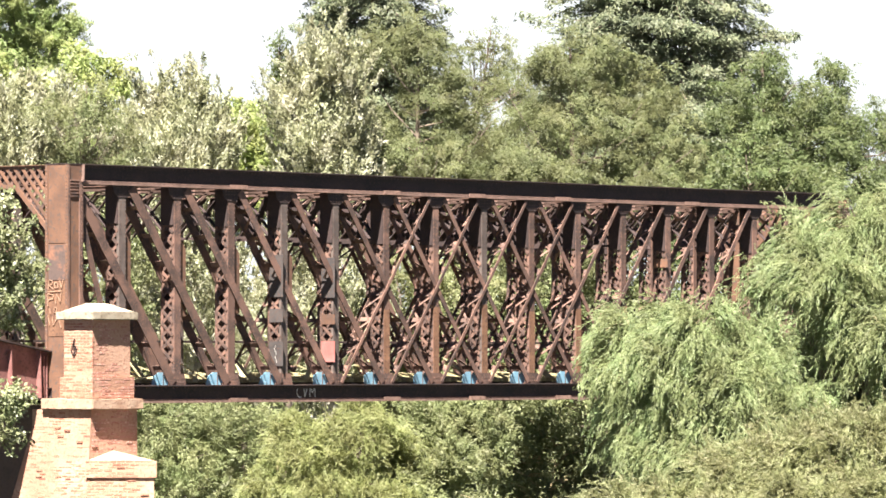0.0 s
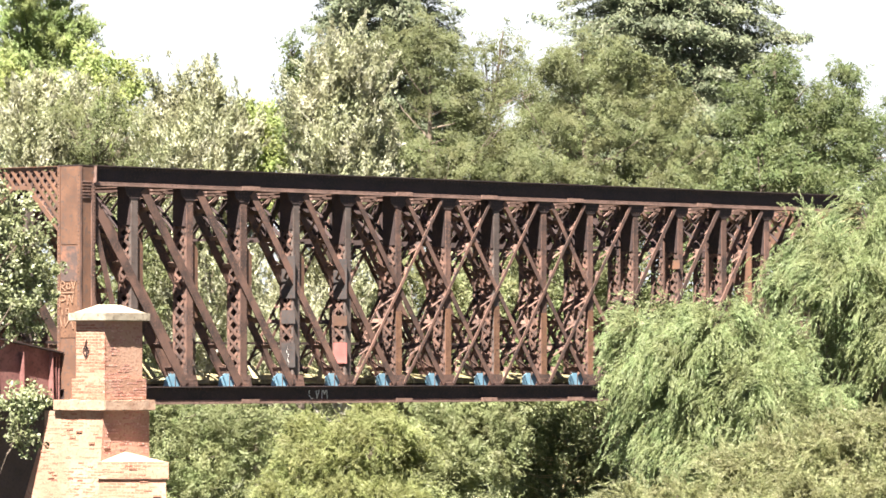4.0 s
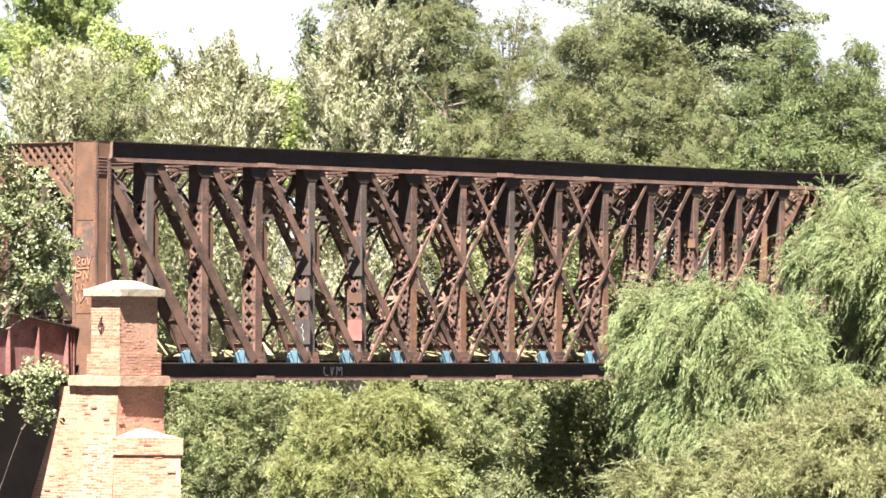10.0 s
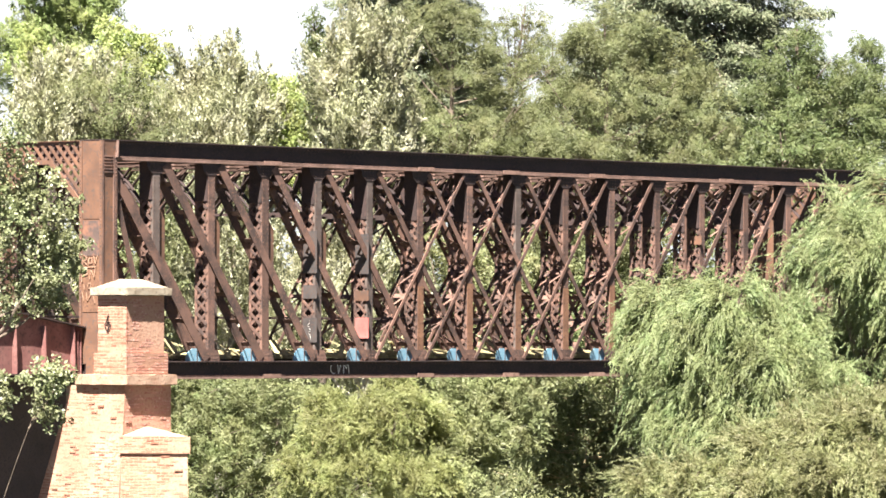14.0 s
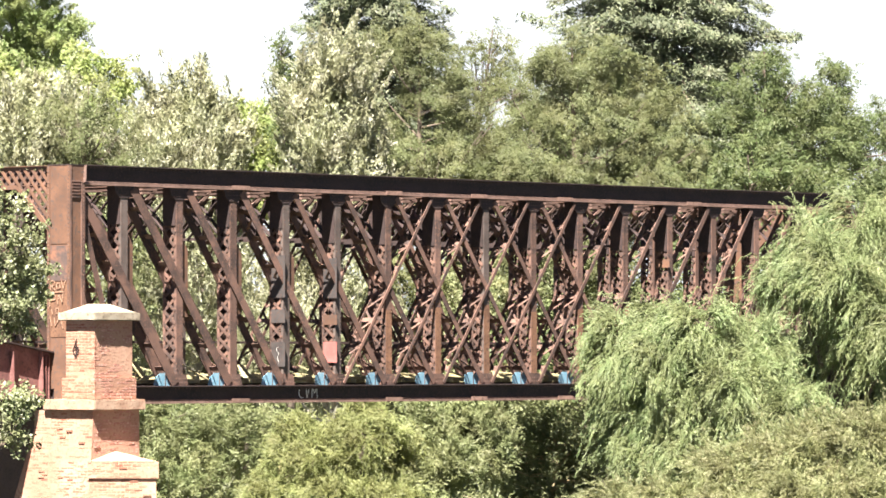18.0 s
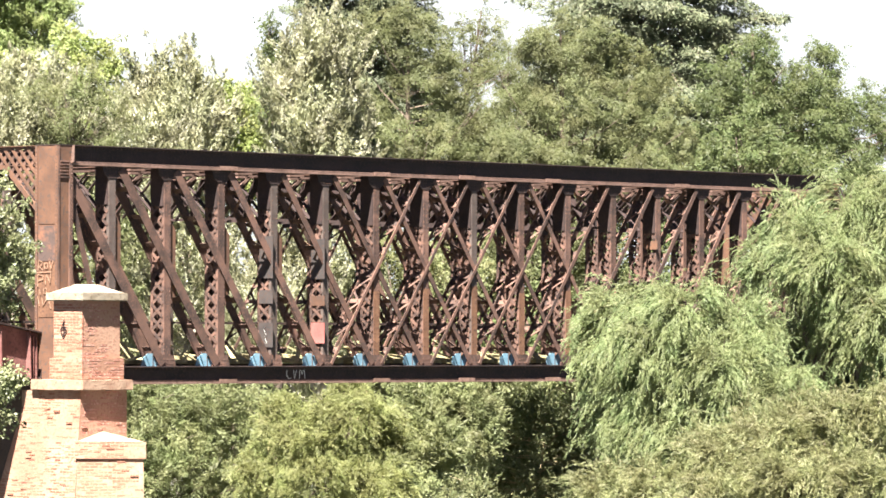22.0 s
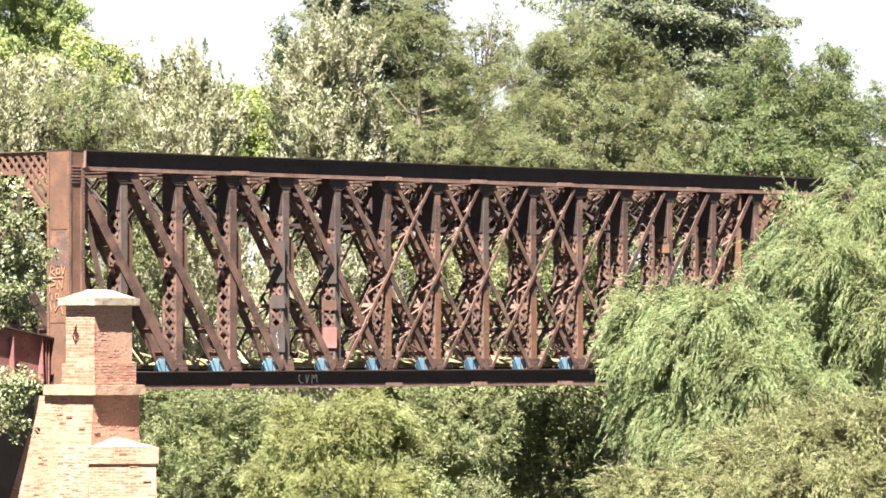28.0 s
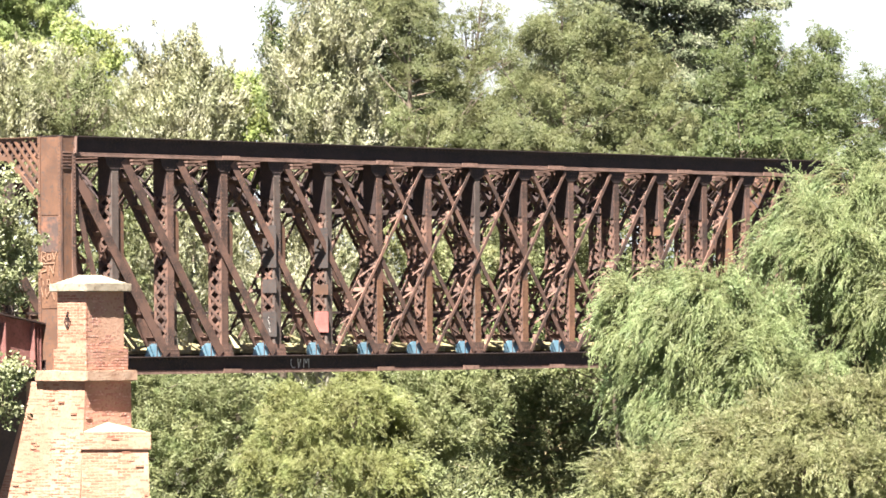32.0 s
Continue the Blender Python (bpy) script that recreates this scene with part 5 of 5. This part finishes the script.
def undergrowth():
    """Low tangled growth along the far bank."""
    rng = np.random.default_rng(78)
    n = 2600
    side, deep = rng.uniform(-15, 10, n), rng.uniform(177, 214, n)
    mids = np.array([EYE.x, EYE.y, 0]) + deep[:, None] * np.array(AHEAD) + side[:, None] * np.array(ASIDE)
    mids[:, 2] = rng.uniform(0.1, 2.6, n) + 0.6 * np.sin(side * 1.1)
    own = np.repeat(np.arange(n), 26)
    axis = unit(rng.normal(size=(n, 3)) + np.array((0, 0, 0.8)))
    pts = mids[own] + axis[own] * rng.uniform(-0.6, 0.6, (len(own), 1)) + rng.normal(size=(len(own), 3)) * 0.16
    pts[:, 2] = np.maximum(pts[:, 2], 0.02)
    a, w = spread(rng, len(pts), 0.24, 0.07, 0.0, 1.2, axis[own])
    tagged(quads("undergrowth", pts, a, w, LEAF_SHADE, None), "tangled green undergrowth along the bank", "undergrowth", kind="stuff")


undergrowth()


def strands(rng, roots, outs, length, step, lean, fall):
    """Hanging twigs: leaf centres and directions along each."""
    n = len(roots)
    steps = int(length / step)
    p, d = roots.copy(), outs.copy()
    cs, ds = [], []
    own = rng.uniform(0.45, 1.0, n) * steps
    for k in range(steps):
        d = unit(d + np.array((0, 0, -fall)) + lean * 0.05 + rng.normal(size=(n, 3)) * 0.06)
        p = p + d * step
        live = k < own
        for _ in range(2):
            cs.append((p + rng.normal(size=(n, 3)) * 0.02)[live])
            ds.append(unit(d + rng.normal(size=(n, 3)) * 0.32)[live])
    return np.concatenate(cs), np.concatenate(ds)


def willow(seed, name, label, side, deep, boughs, foliage, count, length, leaf_size, lean, trunk_r=0.3, fall=0.2, bunch=22, arch=1.1):
    """A weeping tree: a trunk and boughs, each a mass of hanging twigs that sways on its own."""
    rng = np.random.default_rng(seed)
    ob = thing(name, label, "tree", spot(side, deep))
    made, tops = [], []
    total = sum(b[3] * b[4] for b in boughs)
    bm = bmesh.new()
    for s, d, z, rs, rz in boughs:
        o = AHEAD * d + ASIDE * s
        c = np.array((o.x, o.y, z))
        n = int(count * rs * rz / total)
        # twigs gather in tufts that spring from one limb
        m = max(8, n // bunch)
        tuft = unit(rng.normal(size=(m, 3)) + np.array((0, 0, 0.45)) - np.array(AHEAD) * 0.35)
        deepness = rng.uniform(0.3, 1.0, (m, 1)) ** 0.6
        # each tuft is an arching limb from which the twigs hang
        limb = unit(tuft * np.array((1, 1, 0.5)) + rng.normal(size=(m, 3)) * 0.55 + lean + np.array((0, 0, 0.3)))
        reach = rng.uniform(0.35, 1.0, (m, 1)) * arch
        own = rng.integers(0, m, n)
        s = rng.uniform(0, 1, (n, 1))
        roots = tuft[own] * deepness[own] * np.array((rs, rs, rz)) + limb[own] * reach[own] * (s - 0.3) + np.array((0, 0, -0.55)) * reach[own] * s * s + rng.normal(size=(n, 3)) * np.where(rng.random((n, 1)) < 0.3, 0.24, 0.055)
        outs = unit(limb[own] * (1.1 - s * 0.5) + np.array((0, 0, -0.9)) * s + lean * 0.5 + rng.normal(size=(m, 3))[own] * 0.35 + rng.normal(size=(n, 3)) * 0.2)
        cs, ds = strands(rng, roots, outs, length, leaf_size[0] * 0.6, lean, fall)
        nrm = unit(rng.normal(size=ds.shape) * 0.5 + np.array((-0.55, -0.4, 0.6)))
        w = unit(np.cross(ds, nrm))
        size = rng.uniform(0.65, 1.2, (len(cs), 1))
        b = quads("bough", cs, ds * leaf_size[0] * size / 2, w * leaf_size[1] * size / 2, foliage, ob)
        b.location = c
        twigs = bmesh.new()
        for k in range(min(m, 9)):
            a = tuft[k] * deepness[k] * np.array((rs, rs, rz))
            tube(twigs, [a + limb[k] * reach[k] * (q - 0.3) + np.array((0, 0, -0.55)) * reach[k] * q * q for q in (0, 0.35, 0.7, 1.0)], [0.014, 0.012, 0.01, 0.005], 4)
        part("twigs", twigs, TWIG, b, "pale tan bare twigs")
        made.append((b, c))
        tops.append(c)
        for t in tuft[:10]:
            tube(bm, [c + np.array((0, 0, -rz * 0.4)), c + t * np.array((rs, rs, rz)) * 0.4, c + t * np.array((rs, rs, rz)) * 0.8], [0.05, 0.03, 0.012], 5)
    high = max(tops, key=lambda c: c[2])
    tube(bm, [(0, 0, -0.2), high * 0.5 + np.array((0.2, 0, 0)), high], [trunk_r, trunk_r * 0.7, trunk_r * 0.25], 8)
    for c in tops:
        a = high * 0.45
        tube(bm, [a, (a + c) / 2 + np.array((0, 0, 0.4)), c], [trunk_r * 0.5, trunk_r * 0.3, 0.04], 6)
    part("trunk", bm, BARK, ob)
    return ob, made

ASIDE_N = np.array(ASIDE)
bank_willow = willow(34, "willow_shrub", "pale yellow-green willow shrub on the bank", -3.18, 183.0,
    [(-1.45, 0.0, 4.71, 1.55, 1.16), (0.39, 0.0, 5.29, 1.65, 1.26), (1.74, 1.0, 4.61, 1.20, 1.12), (-0.39, -1.0, 3.54, 1.94, 1.07), (1.36, -1.0, 3.16, 1.45, 0.97), (0.39, 1.0, 6.35, 0.78, 0.68), (-1.94, 1.0, 5.68, 0.87, 0.78), (-2.71, 0.0, 3.54, 1.16, 0.97)],
    LEAF_YELLOW, 15000, 0.5, (0.14, 0.032), ASIDE_N * -0.1, 0.12, 0.02, 18, 0.5)
big_willow = willow(31, "weeping_willow", "tall weeping willow with light green wind-blown twigs", 11.06, 150.0,
    [(0.64, 0.0, 12.00, 0.95, 0.87), (-0.79, 1.0, 11.52, 0.57, 0.64), (1.51, 0.0, 10.89, 1.19, 1.35), (-0.16, -1.0, 10.49, 1.19, 1.11), (1.43, -1.0, 8.98, 1.35, 1.35), (-1.19, 1.0, 10.3, 0.72, 0.72), (2.38, 0.0, 11.68, 1.11, 1.43), (0.6, -0.3, 9.3, 0.85, 0.6), (-2.15, 2.0, 8.82, 0.60, 0.64), (-0.5, 2.2, 6.8, 1.3, 0.9), (1.27, 0.8, 7.0, 1.3, 0.9), (0.2, 3.0, 8.2, 1.5, 1.1), (1.7, 1.6, 8.5, 1.2, 1.0)],
    LEAF_WILLOW, 16500, 1.0, (0.15, 0.026), ASIDE_N * -0.25, 0.35, 0.13, 40, 1.25)
low_willow = willow(32, "weeping_willow", "bushy weeping willow hanging before the bridge", 7.05, 146.0,
    [(-2.09, 1.0, 9.08, 0.59, 0.43), (-1.08, 0.0, 9.27, 0.70, 0.46), (0.00, -1.0, 9.19, 0.85, 0.54), (-2.23, 1.0, 8.18, 0.59, 0.70), (-0.77, -1.0, 8.11, 1.16, 0.93), (1.08, 0.0, 8.62, 0.96, 0.70), (1.93, 1.0, 8.18, 0.70, 0.62), (0.77, -1.0, 7.57, 1.31, 0.93), (-1.61, 1.0, 7.26, 0.71, 0.77), (-0.46, -1.0, 6.64, 1.16, 0.85), (1.70, 0.0, 7.49, 0.93, 0.77), (1.08, -1.0, 6.48, 1.39, 0.77), (-1.42, 1.0, 6.02, 0.65, 0.70), (-0.93, -1.0, 5.32, 0.93, 0.70), (2.47, -1.0, 6.64, 1.39, 0.85), (-0.2, -1.6, 5.6, 0.9, 0.65)],
    LEAF_WILLOW, 21200, 0.95, (0.15, 0.026), ASIDE_N * -0.4, 0.3, 0.13, 40, 1.15)
osier = willow(33, "osier_bush", "light grey-green osier bush with fine narrow leaves", 8.71, 138.0,
    [(-1.17, 0.0, 5.11, 1.17, 0.73), (0.29, 0.0, 5.55, 1.39, 0.88), (1.61, 0.0, 5.84, 1.46, 0.95), (2.78, 0.0, 5.99, 1.17, 1.02), (-3.07, 0.0, 4.60, 1.02, 0.58), (-1.32, -1.0, 4.23, 1.46, 0.73), (0.58, -1.0, 4.53, 1.75, 0.88), (2.34, -1.0, 4.53, 1.46, 0.95), (-4.31, 0.0, 4.31, 0.73, 0.56), (-2.92, 0.0, 3.65, 1.46, 0.58), (-0.73, 0.0, 3.50, 1.75, 0.73), (1.75, 0.0, 3.65, 1.61, 0.73)],
    LEAF_OSIER, 19000, 0.6, (0.14, 0.027), ASIDE_N * -0.2, 0.2, 0.03, 24, 0.6)
near_poplar = tree(41, "poplar_tree", "white poplar branch with broad glossy leaves", "tree", -12.59, 122.0,
     [(2.58, 0.0, 10.89, 0.90, 0.90, 0.78), (2.75, 0.0, 9.73, 0.74, 0.74, 0.78), (2.33, 0.0, 11.54, 0.65, 0.65, 0.78), (3.05, 0.0, 10.37, 0.45, 0.45, 0.6), (2.6, 0.0, 9.21, 0.6, 0.6, 0.52), (1.94, 0.0, 10.24, 1.03, 1.03, 1.55), (1.49, 0.0, 12.70, 0.52, 0.52, 0.90), (1.55, 0.0, 11.28, 0.78, 0.78, 1.03), (1.68, 0.0, 9.08, 0.71, 0.71, 0.78)],
     270, 44, 0.1, (0.1, 0.07), LEAF_NEAR, BARK, radius=0.18, limb_count=10, reach=0.25, rise=0.3)
low_poplar = tree(42, "poplar_tree", "young poplar with broad glossy leaves by the pier", "tree", -11.93, 118.0,
     [(2.25, 0.0, 7.17, 0.56, 0.56, 0.44), (2.56, 0.0, 7.42, 0.31, 0.31, 0.25), (2.38, 0.0, 6.55, 0.44, 0.44, 0.38), (1.28, 0.0, 6.92, 0.40, 0.40, 0.62)],
     75, 30, 0.09, (0.1, 0.07), LEAF_NEAR, BARK, radius=0.014, limb_count=2, reach=0.25, rise=0.2)


def sway_at(table, t):
    return float(np.interp(t, [r[0] for r in table], [r[1] for r in table]))


# seconds, centimetres to the right
LOW_SWAY = [(0, -1), (2, 0), (3, 30), (4.5, 0), (6, -30), (7, -15), (8, -46), (9, -20), (10, 0), (13, -3), (14.5, -15), (16, -20), (17, -4), (18, -22),
            (19, -3), (20, -13), (22, -12), (23, 10), (24, 2), (25, 5), (26, 32), (27.5, 38), (29, 43), (32, 46)]
BIG_SWAY = [(0, -25), (3, -5), (6, 20), (9, 30), (13, 0), (16, 5), (19, 9), (23, -10), (26, -45), (29, -10), (32, 22)]
LEFT_SWAY = [(0, -14), (3, -4), (6, 6), (9, 0), (13, 12), (16, 10), (19, 13), (23, -10), (26, 4), (29, 6), (32, 6)]


def motions():
    """The boughs of the willows swing in the wind, and the poplars lean with it."""
    for table, share_, (ob, made) in ((BIG_SWAY, 0.8, big_willow), (LOW_SWAY, 1.0, low_willow), (LOW_SWAY, 0.35, osier), (BIG_SWAY, 0.2, bank_willow)):
        for k, (b, c) in enumerate(made):
            rows = []
            for s in range(65):
                t = s * 0.5
                go = sway_at(table, t - 0.12 * (k % 4)) / 100 * share_ * (0.75 + 0.1 * (k % 5)) + 0.04 * math.sin(t * 4.1 + k * 1.7)
                tilt = go * 7 + 0.8 * math.sin(t * 3.3 + k * 2.1)
                rows.append((t, Matrix.Translation(Vector(c) + ASIDE * go) @ Matrix.Rotation(radians(tilt), 4, AHEAD)))
            walk(b, rows)
    for k, (table, gain, ob) in enumerate(((LEFT_SWAY, 1.0, near_poplar), (LEFT_SWAY, 0.8, low_poplar), (BIG_SWAY, 0.4, poplar_a), (BIG_SWAY, 0.5, poplar_b), (BIG_SWAY, 0.5, poplar_c))):
        crown = next(o for o in ob.children if o.name.startswith("crown"))
        rows = []
        for s in range(65):
            t = s * 0.5
            go = sway_at(table, t) / 100 * gain + 0.02 * math.sin(t * 3.7 + k)
            rows.append((t, Matrix.Rotation(radians(math.degrees(go / 11)), 4, AHEAD)))
        walk(crown, rows)


motions()
